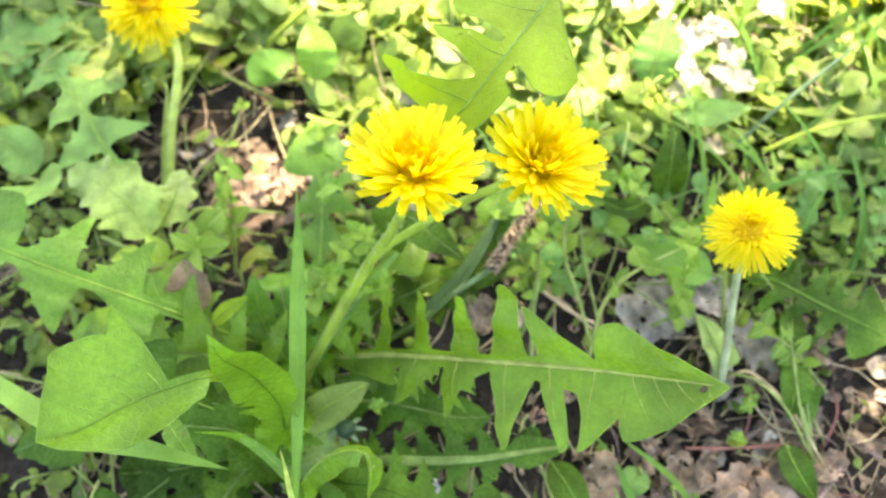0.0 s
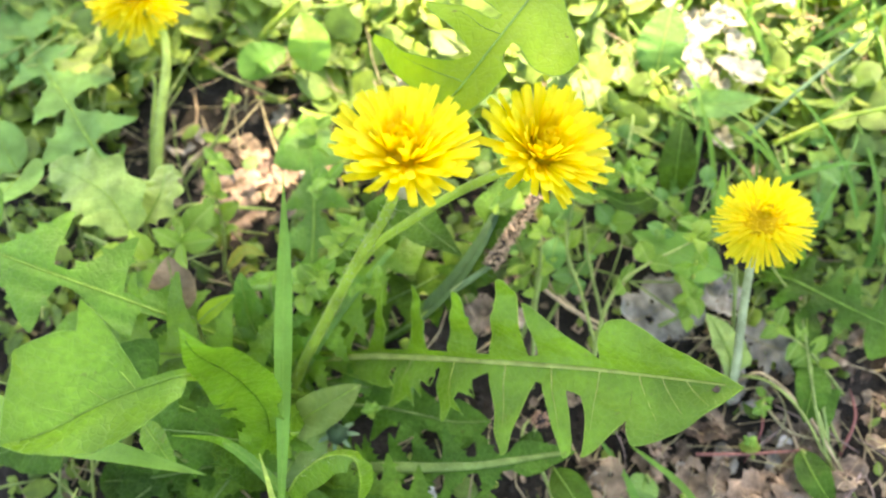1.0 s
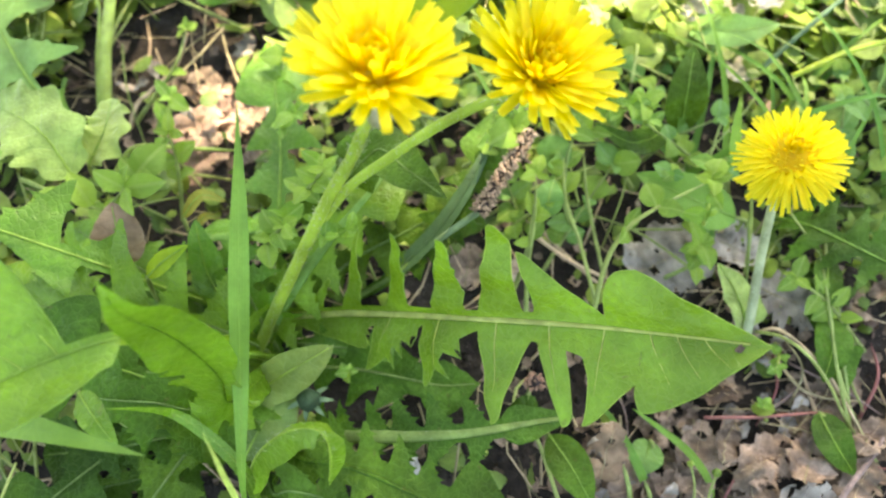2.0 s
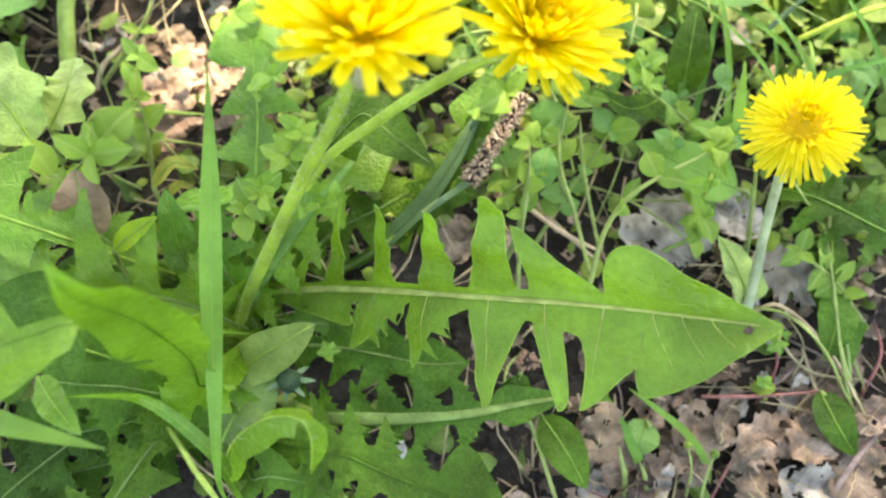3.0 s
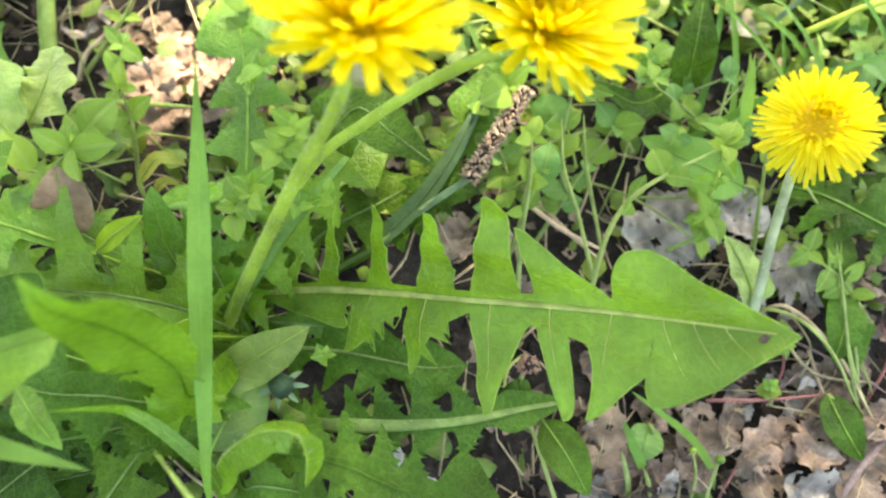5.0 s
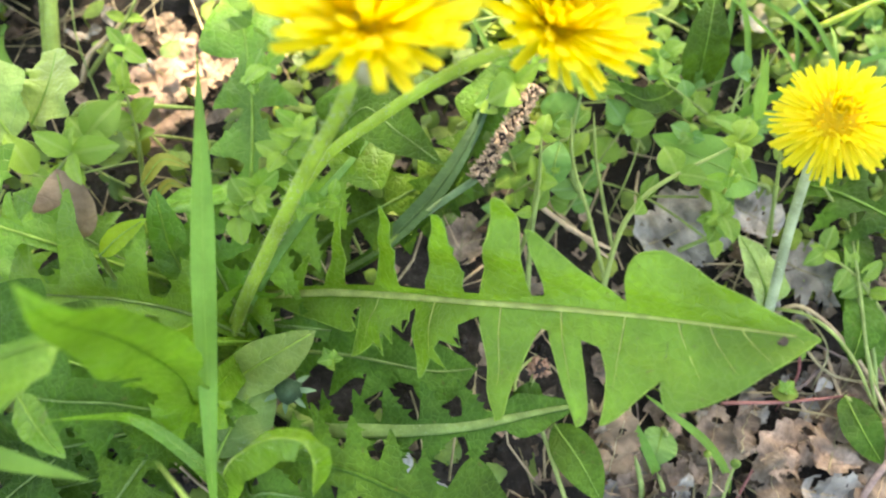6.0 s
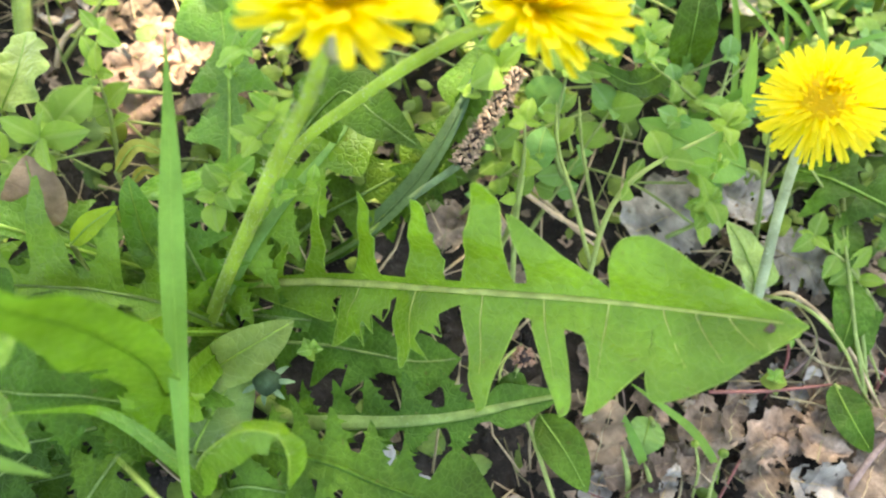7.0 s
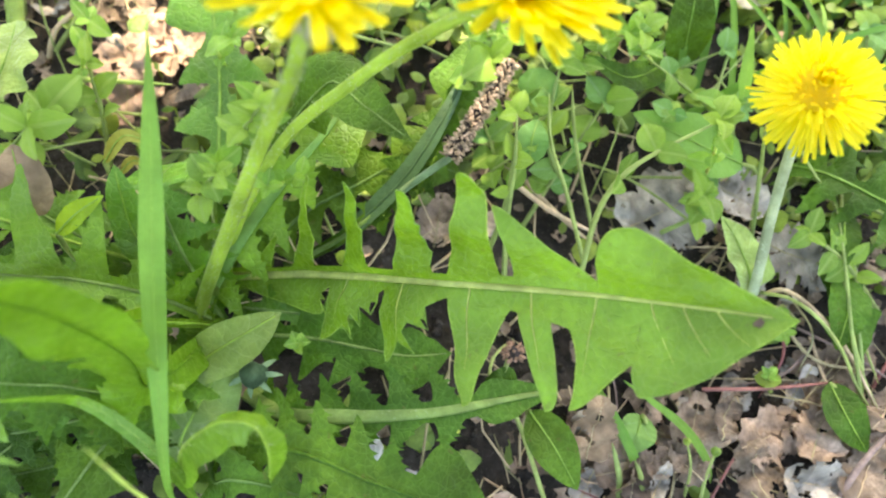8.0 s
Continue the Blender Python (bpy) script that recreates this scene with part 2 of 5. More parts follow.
class Geo:
    """Collects vertices, faces and uv, then becomes one mesh."""

    def __init__(self):
        self.v, self.f, self.uv = [], [], []

    def grid(self, rows, uvs=None):
        base, n = len(self.v), len(rows[0])
        for i, row in enumerate(rows):
            for j, p in enumerate(row):
                self.v.append(Vector(p))
                self.uv.append(uvs[i][j] if uvs else (0.0, 0.5))
        for i in range(len(rows) - 1):
            for j in range(n - 1):
                a = base + i * n + j
                self.f.append((a, a + 1, a + n + 1, a + n))
        return self

    def tube(self, pts, radii, sides=7, cap=True, flat=1.0):
        base, up = len(self.v), Vector((0.13, 0.2, 1))
        n = len(pts)
        for i, p in enumerate(pts):
            t = (pts[min(i + 1, n - 1)] - pts[max(i - 1, 0)]).normalized()
            a = t.cross(up)
            a = (a if a.length > 1e-4 else t.cross(Vector((1, 0, 0)))).normalized()
            b = a.cross(t)
            r = radii(i / (n - 1)) if callable(radii) else radii
            for k in range(sides):
                w = 2 * math.pi * k / sides
                self.v.append(p + a * (r * math.cos(w)) + b * (r * flat * math.sin(w)))
                self.uv.append((0.0, 0.5))
        for i in range(n - 1):
            for k in range(sides):
                q = (k + 1) % sides
                self.f.append((base + i * sides + k, base + i * sides + q, base + (i + 1) * sides + q, base + (i + 1) * sides + k))
        if cap:
            self.f.append(tuple(base + k for k in reversed(range(sides))))
            self.f.append(tuple(base + (n - 1) * sides + k for k in range(sides)))
        return self

    def lump(self, c, r, seed, segs=7, rings=5, rough=0.25, squash=(1, 1, 1), turn=0.0):
        base = len(self.v)
        rot = Matrix.Rotation(turn, 3, "Z")
        for i in range(rings + 1):
            th = math.pi * i / rings
            for k in range(segs):
                ph = 2 * math.pi * k / segs
                d = Vector((math.sin(th) * math.cos(ph), math.sin(th) * math.sin(ph), math.cos(th)))
                rr = r * (1 + rough * noise.noise(d * 1.7 + Vector((seed * 3.1, seed, 0))))
                self.v.append(Vector(c) + rot @ Vector((d.x * rr * squash[0], d.y * rr * squash[1], d.z * rr * squash[2])))
                self.uv.append((0.0, 0.5))
        for i in range(rings):
            for k in range(segs):
                q = (k + 1) % segs
                self.f.append((base + i * segs + k, base + (i + 1) * segs + k, base + (i + 1) * segs + q, base + i * segs + q))
        return self

    def mesh(self, name, mat, origin=(0, 0, 0), smooth=True):
        o = Vector(origin)
        me = bpy.data.meshes.new(name)
        me.from_pydata([tuple(p - o) for p in self.v], [], self.f)
        layer = me.uv_layers.new(name="uv")
        idx = np.zeros(len(me.loops), dtype=np.int32)
        me.loops.foreach_get("vertex_index", idx)
        layer.data.foreach_set("uv", np.array(self.uv, dtype=np.float32)[idx].ravel())
        me.polygons.foreach_set("use_smooth", [smooth] * len(me.polygons))
        me.materials.append(mat)
        me.update()
        return me


def thing(name, base, label, category, group=""):
    """An Empty at the base of a thing made of parts."""
    ob = new(name)
    ob.empty_display_size = 0.01
    ob.location = base
    return tagged(ob, label, category, group)


def part(name, geo, mat, parent, label=""):
    """One mesh under a thing, or under a part of it."""
    top = parent
    while top.parent:
        top = top.parent
    ob = new(name, geo.mesh(name, mat, top.location))
    ob.parent = parent
    return tagged(ob, label)


def single(name, geo, mat, base, label, category, group="", kind=""):
    ob = new(name, geo.mesh(name, mat, base))
    ob.location = base
    return tagged(ob, label, category, group, kind)


class Leafmap:
    """Maps (s, v), the share of the midrib and the metres aside of it, into space."""

    def __init__(self, pts, normal, fold=(0.0, 0.0), droop=4.0, wave=0.0008, seed=0.0, n=48, rise=(0.0, 0.0)):
        self.c, self.n = spline(pts, n), n
        self.length = sum((b - a).length for a, b in zip(self.c, self.c[1:]))
        self.t, self.sd, self.nm = [], [], []
        for i in range(n):
            t = (self.c[min(i + 1, n - 1)] - self.c[max(i - 1, 0)]).normalized()
            nv = Vector(normal)
            nv = (nv - t * nv.dot(t)).normalized()
            self.t.append(t), self.nm.append(nv), self.sd.append(nv.cross(t))
        self.fold, self.droop, self.wave, self.seed, self.rise = fold, droop, wave, seed, rise

    def at(self, s, v):
        x = s * (self.n - 1)
        i = max(0, min(self.n - 2, int(x)))
        u = x - i
        c = self.c[i].lerp(self.c[i + 1], u)
        sd, nm = self.sd[i].lerp(self.sd[i + 1], min(1, max(0, u))), self.nm[i]
        f, up = (self.fold[0], self.rise[0]) if v > 0 else (self.fold[1], self.rise[1])
        lift = f * abs(v) - self.droop * v * v + self.wave * noise.noise((s * 9 + self.seed, v * 130, self.seed * 2.3)) * min(1, abs(v) * 160)
        across, out = sd * math.cos(up), nm * math.cos(up) - sd * math.copysign(math.sin(up), v)
        return c + across * v + nm * (math.sin(up) * abs(v)) + out * lift

    def face(self, s, side):
        """The normal of the blade on one side of the midrib."""
        i, up = max(0, min(self.n - 1, int(s * (self.n - 1)))), self.rise[0 if side > 0 else 1]
        return self.nm[i] * math.cos(up) - self.sd[i] * (side * math.sin(up))

    def uv(self, s, v):
        return (s * self.length * 100, v * 100)


def lobed_leaf(pts, normal, lobes, term, rachis=(0.0015, 0.0035), fold=(0, 0), droop=4.0, seed=0.0, jag=0.0027, wave=0.0026, rise=(0.0, 0.0)):
    """A runcinate leaf. lobes: (side, start, end, tip share, tip reach, teeth or each tooth's (place, shift, reach), bluntness, bow); term: for each side (start, reach, shoulder share, power,
    steepness, peak). rachis: half width at the foot and at the end, then its power, for both sides or each."""
    m, g = Leafmap(pts, normal, fold, droop, wave, seed, rise=rise), Geo()
    g.edges = []
    rnd = random.Random(int(seed * 977) + 5)
    sides = rachis if isinstance(rachis[0], tuple) else (rachis, rachis)
    ends = [t[0] for t in term] if term else [1.0, 1.0]

    def rw(side, s):
        k = 0 if side > 0 else 1
        r0, r1, *power = sides[k]
        return r0 + (r1 - r0) * min(1, s / (ends[k] if power else 1)) ** (power[0] if power else 1)

    def put(rows):
        g.grid([[m.at(s, v) for s, v in row] for row in rows], [[m.uv(s, v) for s, v in row] for row in rows])

    for side, end in zip((1, -1), ends):
        put([[(s, side * (rw(side, s) * k + 1e-7)) for k in (0, 0.33, 0.67, 1)] for s in [end * i / 36 for i in range(37)]])
    def claw(rows, c, share, ds, dv, side):
        """A pointed tooth on one edge of a lobe; returns its row and its tip."""
        k = min(range(1, len(rows) - 2), key=lambda i: abs(i / (len(rows) - 1) - share))
        foot = [rows[k - 1][c], rows[k][c], rows[k + 1][c]]
        tip = (foot[1][0] + ds, foot[1][1] + side * dv)
        strip = []
        for u in (0, 0.3, 0.6, 0.85, 1):
            mid = (foot[1][0] + ds * u, foot[1][1] + side * dv * u)
            w = (1 - u) ** 1.5
            strip.append([(mid[0] + (f[0] - foot[1][0]) * w, mid[1] + (f[1] - foot[1][1]) * w) for f in foot])
        put(strip)
        return k, tip

    for side, a, b, ts, tv, teeth, *rest in lobes:
        rows, K = [], 16
        blunt = rest[0] if rest else (0.38 if teeth else 0.6)
        bow = rest[1] if len(rest) > 1 else 0.0
        for k in range(K + 1):
            t = 1 - (1 - k / K) ** 1.4
            share = (1 - blunt) * (1 - t) ** 1.6 + blunt * math.sqrt(max(0, 1 - t**2.5))
            flare = (b - a) * 0.08 * (1 - t) ** 7
            sa = a + (ts - a) * t - flare + bow * 4 * t * (1 - t)
            sb = max(sa + 0.0005 / m.length, sa + (b - a) * share + 2 * flare)
            row = []
            for c in (0, 0.25, 0.5, 0.75, 1):
                r = rw(side, a + (b - a) * c) * 0.97
                row.append((sa + (sb - sa) * c, side * (r + (tv - r) * t)))
            rows.append(row)
        put(rows)
        if isinstance(teeth, int):
            grow = [min(1, tv / 0.024) * (0.4 + 0.9 * rnd.random()) for _ in range(teeth)]
            outer = [(0.12 + 0.55 * (i + rnd.random() * 0.6) / teeth, jag * 1.5 * z / m.length, jag * 0.35 * z) for i, z in enumerate(grow)]
            inner = [(0.25 + 0.3 * rnd.random(), -jag * grow[0] / m.length, jag * 0.2 * grow[0])] if teeth > 1 else []
        else:
            outer, inner = teeth, []
        right, left = dict(claw(rows, -1, *q, side) for q in outer), dict(claw(rows, 0, *q, side) for q in inner)
        g.edges.append([left.get(k, rows[k][0]) for k in range(1, K + 1)] + [right.get(k, rows[k][-1]) for k in range(K - 1, 0, -1)])
    for side, (s0, reach, sh, power, *more) in zip((1, -1), term or ()):
        steep, peak = more[0] if more else 1.4, more[1] if len(more) > 1 else 0.0
        rows, A, B = [], 12, 24
        for k in range(A + B + 1):
            if k < A:
                u = k / A
                sm = s0 + (1 - s0) * 0.2 * u
                so, vo = s0 + (sh - s0) * u**steep, rw(side, s0) + (reach - rw(side, s0)) * math.sin(u * math.pi / 2)
                vo += peak * max(0, 1 - abs(u - 0.42) / 0.26) ** 1.1
            else:
                u = (k - A) / B
                sm = s0 + (1 - s0) * (0.2 + 0.8 * u)
                so, vo = sh + (1 - sh) * u, reach * (1 - u**power)
            vo += 0.0004 * noise.noise((k * 0.2, seed, side))
            rows.append([(sm + (so - sm) * c, side * max(vo, 0.0001) * max(c, 1e-4)) for c in (0, 0.2, 0.4, 0.6, 0.8, 1)])
        put(rows)
        g.edges.append([r[-1] for r in rows])
    return g, m


def margin(parent, m, edges):
    """The thin pale rim of the blade."""
    for way in edges:
        part("leaf_margin", Geo().tube([m.at(s, v) for s, v in way], 0.00016, 4, False), RIB, parent)


def random_lobes(rnd, n, reach, start=0.1, end=0.75, back=0.35, teeth=2):
    res = []
    for side in (1, -1):
        for i in range(n):
            a = start + (end - start) * (i + rnd.uniform(-0.12, 0.12)) / n
            w = (end - start) / n * rnd.uniform(0.62, 0.92)
            grow = 0.45 + 0.55 * math.sin(math.pi * min(1, (i + 1) / (n + 0.3)) * 0.75)
            res.append((side, max(0.02, a), a + w, a - w * back * rnd.uniform(0.2, 1.3) + w * 0.2, reach * grow * rnd.uniform(0.8, 1.15), teeth))
    return res


def rib(parent, m, r0, r1, end=0.97, mat=None, lift=0.0003, lobes=(), term=()):
    """The midrib, with the side veins that run into the lobes and the leaf's end."""
    pts = [m.at(i / 40 * end, 0) + m.nm[min(m.n - 1, int(i / 40 * end * m.n))] * lift for i in range(41)]
    g = Geo().tube(pts, lambda s: r1 + (r0 - r1) * (1 - s) ** (1.5 if r0 < 0.0018 else 1.0), 8, True, 0.6 if r0 < 0.002 else 0.3)
    ways = []
    for side, a, b, ts, tv, *_ in lobes:
        ways.append((side, a * 0.7 + b * 0.3, (a + b) * 0.2 + ts * 0.6, tv * 0.7))
    for side, (s0, reach, sh, *_) in list(zip((1, -1), term))[1:]:
        for k in range(3):
            s = s0 + (1 - s0) * (0.12 + 0.22 * k + 0.06 * side)
            ways.append((side, s, s + 0.045, reach * (0.66 - 0.17 * k)))
    for side, sa, sb, v in ways:
        w = [m.at(sa + (sb - sa) * t**1.3, side * (v * t + 1e-6)) + m.face(sa, side) * 0.00010 for t in [i / 8 for i in range(9)]]
        part("vein", Geo().tube(w, lambda s: 0.00021 * (1.1 - s), 4, False, 0.5), mat or RIB, parent)
    return part("midrib", g, mat or RIB, parent, "pale raised midrib")


def dandelion_leaf(plant, pts, normal, reach, mat, seed, n=5, term=None, lobes=None, fold=(0.15, 0.05), droop=4.0, ribs=(0.0008, 0.0002), teeth=2, label="", rachis=(0.0015, 0.0035), start=0.1, end=0.72, rib_mat=None, veins=False, rise=(0.0, 0.0)):
    rnd = random.Random(int(seed * 131) + 3)
    if lobes is None:
        lobes = random_lobes(rnd, n, reach, start, end, teeth=teeth)
    if term is None:
        term = ((end, reach * 0.95, end + 0.05, 1.5), (end, reach * 0.95, end + 0.05, 1.5))
    g, m = lobed_leaf(pts, normal, lobes, term, rachis, fold, droop, seed, rise=rise)
    lf = part("leaf", g, mat, plant, label)
    if veins:
        margin(lf, m, g.edges)
    rib(lf, m, *ribs, mat=rib_mat, lobes=[b for b in lobes if b[0] < 0 and b[4] > 0.012] if veins else (), term=term if veins else ())
    return lf


def oval_rows(width, n=10, power=(0.7, 1.0), k=4, pinch=0.0, scallop=0.0):
    """Rows across a simple leaf whose half width is width at its broadest."""
    rows = []
    for i in range(n + 1):
        s = i / n
        w = width * (math.sin(math.pi * s ** power[0]) ** power[1]) + 0.00008
        if pinch:
            w = width * min(1, s / 0.03 + 0.7) * (1 - s**pinch) + 0.00008
        w *= 1 + scallop * math.sin(s * 30)
        rows.append([(s, w * (2 * j / k - 1)) for j in range(k + 1)])
    return rows


def simple_leaf(g, pts, normal, width, n=10, power=(0.7, 1.0), k=4, fold=(0.2, 0.2), droop=10, seed=0.0, pinch=0.0, wave=0.0003, scallop=0.0):
    m = Leafmap(pts, normal, fold, droop, wave, seed, max(8, n + 2))
    rows = oval_rows(width, n, power, k, pinch, scallop)
    g.grid([[m.at(s, v) for s, v in r] for r in rows], [[m.uv(s, v) for s, v in r] for r in rows])
    return m


def grass_blade(pts, width, label, normal=(0, -0.4, 1), fold=(0.12, 0.12), mat=None, group="grass blades", power=(1.0, 1.15)):
    g = Geo()
    simple_leaf(g, pts, normal, width, 30, power, k=4, fold=fold, droop=0, seed=width * 1e4)
    ob = single("grass_blade", g, mat or GRASS, pts[0], label, "grass", group)
    part("midrib", Geo().tube(spline(pts, 24), lambda s: 0.00009 * (1 - 0.8 * s), 5, False), RIB, ob)
    return ob


# ---- ground ----
def ground():
    inner = [i * 0.004 for i in range(-95, 96)]
    outer, step = [], 0.01
    while (outer[-1] if outer else 0.38) < 60:
        outer.append((outer[-1] if outer else 0.38) + step)
        step *= 1.35
    xs = [-v for v in reversed(outer)] + inner + outer
    g = Geo()
    g.grid([[(x, y + 0.1, h(x, y + 0.1)) for x in xs] for y in xs])
    me = g.mesh("ground", SOIL)
    me.materials.append(FIELD)
    for f in me.polygons:
        if max(abs(f.center.x), abs(f.center.y - 0.1)) > 1.5:
            f.material_index = 1
    return tagged(new("ground", me), "dark crumbly garden soil under the weeds", "soil", kind="structure")


ground()

# ---- the flowering dandelion with the large toothed leaf ----
ROOT = (-0.046, 0.058, 0.012)
plant = thing("dandelion", ROOT, "flowering dandelion with toothed green leaves rooted in dark soil", "dandelion", "dandelions")


def petal_mesh(name, length, width, curl, cup, mat, tip=0.84):
    """A strap floret along +x, cupped upwards, with a blunt five-toothed tip."""
    g, rows = Geo(), []
    for i in range(9):
        s = i / 8
        w = width * (0.38 + 0.62 * min(1, s * 1.9)) * (1 if s < 0.8 else 0.98 if s < 0.95 else tip)
        row = []
        for j in range(7):
            c = j / 3 - 1
            tooth = 0.020 * length * (1 if j % 2 else -0.5) if i == 8 else 0
            row.append((s * length + tooth, c * w / 2, curl * length * s * s - cup * width * (1 - c * c) * 0.5 * (1 - 0.5 * s)))
        rows.append(row)
    g.grid(rows)
    return g.mesh(name, mat)


PETALS = [petal_mesh("petal", 1, w, c, 0.5, PETAL) for w, c in ((0.135, 0.03), (0.12, -0.03), (0.142, -0.07), (0.11, 0.05))]
PETALS_IN = [petal_mesh("petal", 1, 0.14, c, 0.6, PETAL_IN, 0.7) for c in (0.25, 0.1)]
BRACTS = petal_mesh("bract", 1, 0.095, -0.6, 0.8, BRACT, 0.3)


def flower_head(plant, centre, axis, radius, seed, layers, fine=1.0, bracts=7, bract_size=(0.28, 0.46, 1.0), core=0.26):
    """centre: middle of the face. layers: (count, elevation in degrees, length share, spread in degrees)."""
    rnd = random.Random(seed)
    q = Vector(axis).normalized().to_track_quat("Z", "Y").to_matrix().to_4x4()
    base = Vector(centre) - Vector(axis).normalized() * radius * 0.38
    g = Geo().lump((0, 0, radius * (0.08 + 0.45 * core)), radius * core, seed, 12, 6, 0.05, (1, 1, 0.8))
    g.v = [base + q.to_3x3() @ p for p in g.v]
    head = part("flower_head", g, PETAL_IN, plant, "open yellow dandelion flower head")
    local = base - plant.location
    for li, (count, elev, share, spread) in enumerate(layers):
        for i in range(count):
            az = 2 * math.pi * (i + rnd.uniform(-0.35, 0.35)) / count + li
            el = radians(elev + rnd.uniform(-spread, spread))
            ln = radius * share * rnd.uniform(0.88, 1.08)
            inside = len(layers) - 4 <= li < len(layers) - 1 and rnd.random() < 0.75
            me = rnd.choice(PETALS_IN) if inside else rnd.choice(PETALS)
            ob = new("petal", me)
            ob.parent = head
            wide = radius * fine * rnd.uniform(0.85, 1.15) * (1.0 if not inside else 0.75)
            ob.matrix_local = (Matrix.Translation(local) @ q @ Matrix.Rotation(az, 4, "Z") @ Matrix.Translation((radius * 0.1 * (1 - li / len(layers)), 0, radius * (0.08 + 0.03 * li)))
                               @ Matrix.Rotation(-el, 4, "Y") @ Matrix.Rotation(rnd.uniform(-0.35, 0.35), 4, "X") @ Matrix.Diagonal((ln, wide, wide, 1)))
    if bracts:
        cup = Geo().tube([base + Vector(axis).normalized() * radius * z for z in (-0.3, -0.2, -0.05, 0.1)], lambda s: radius * (0.10 + 0.17 * math.sin(s * 1.7)), 12)
        part("involucre", cup, BRACT, head, "grey-green cup of bracts under the petals")
        for i in range(bracts):
            az = 2 * math.pi * (i + rnd.uniform(-0.2, 0.2)) / bracts
            ob = new("bract", BRACTS)
            ob.parent = head
            ob.matrix_local = (Matrix.Translation(local) @ q @ Matrix.Rotation(az, 4, "Z") @ Matrix.Translation((radius * 0.22, 0, -radius * 0.12))
                               @ Matrix.Rotation(radians(rnd.uniform(20, 85)), 4, "Y") @ Matrix.Diagonal((radius * rnd.uniform(*bract_size[:2]), radius * bract_size[2], radius * 0.5, 1)))
    return head


def flower_stem(plant, pts, r0, r1, mat=None, label="", fuzz=0, seed=1):
    c = spline(pts, 30)
    st = part("flower_stem", Geo().tube(c, lambda s: r0 + (r1 - r0) * s, 10), mat or STEM, plant, label or "hollow fleshy green flower stem")
    if fuzz:
        rnd, g = random.Random(seed), Geo()
        for i in range(fuzz):
            p = c[int(rnd.random() ** 0.7 * 29)]
            d = Vector((rnd.gauss(0, 1), rnd.gauss(0, 1), rnd.gauss(0, 1))).normalized()
            g.tube([p + d * r1 * 0.8, p + d * r1 * 1.5, p + d * r1 * 1.9 + Vector((0, 0, 0.0006))], lambda s: 0.00013 * (1.2 - s), 3, False)
        part("fuzz", g, STEM_PALE, st, "pale fine hairs")
    return st


F1, F2, F3, F4 = (-0.0028, 0.0906, 0.1336), (0.0332, 0.1026, 0.1145), (0.1036, 0.0980, 0.0780), (-0.1250, 0.2170, 0.0550)
CUPPED = [(32, 25, 1.0, 12), (36, 32, 0.99, 9), (38, 40, 0.88, 9), (38, 49, 0.68, 9), (34, 59, 0.46, 9), (36, 72, 0.38, 9), (36, 88, 0.35, 14)]
LAYERS = [(28, 14, 1.0, 12), (30, 27, 0.96, 9), (30, 40, 0.76, 9), (32, 57, 0.58, 10), (32, 70, 0.50, 9), (24, 82, 0.47, 8)]
DENSE = [(46, -10, 0.98, 9), (48, 2, 1.0, 9), (48, 14, 0.97, 9), (48, 26, 0.90, 9), (46, 38, 0.80, 9), (44, 50, 0.70, 9), (38, 63, 0.60, 9), (32, 77, 0.53, 9), (30, 92, 0.50, 28)]
flower_stem(plant, [(-0.0560, 0.0545, 0.006), (-0.0545, 0.0567, 0.014), (-0.0467, 0.0653, 0.030), (-0.0331, 0.0727, 0.060), (-0.0199, 0.0807, 0.088), (-0.0112, 0.0839, 0.106), (-0.0076, 0.0845, 0.116), Vector(F1) - Vector((0.0005, 0.002, 0.006))], 0.0021, 0.0014, fuzz=520)
flower_stem(plant, [(-0.048, 0.064, 0.008), (-0.0425, 0.0775, 0.026), (-0.0310, 0.0900, 0.045), (-0.0190, 0.0980, 0.060), (-0.0061, 0.1002, 0.074), (0.0064, 0.1012, 0.088), (0.0149, 0.1004, 0.098), (0.0225, 0.1001, 0.105), Vector(F2) - Vector((0.0035, 0.002, 0.009))], 0.0016, 0.0014, fuzz=140, seed=2)
flower_head(plant, F1, (0.05, 0.18, 1.0), 0.0176, 11, CUPPED, 1.12, 15, (0.36, 0.52, 1.4), core=0.31)
flower_head(plant, F2, (0.30, 0.03, 1.0), 0.0182, 12, CUPPED, 1.05, 5, core=0.31)

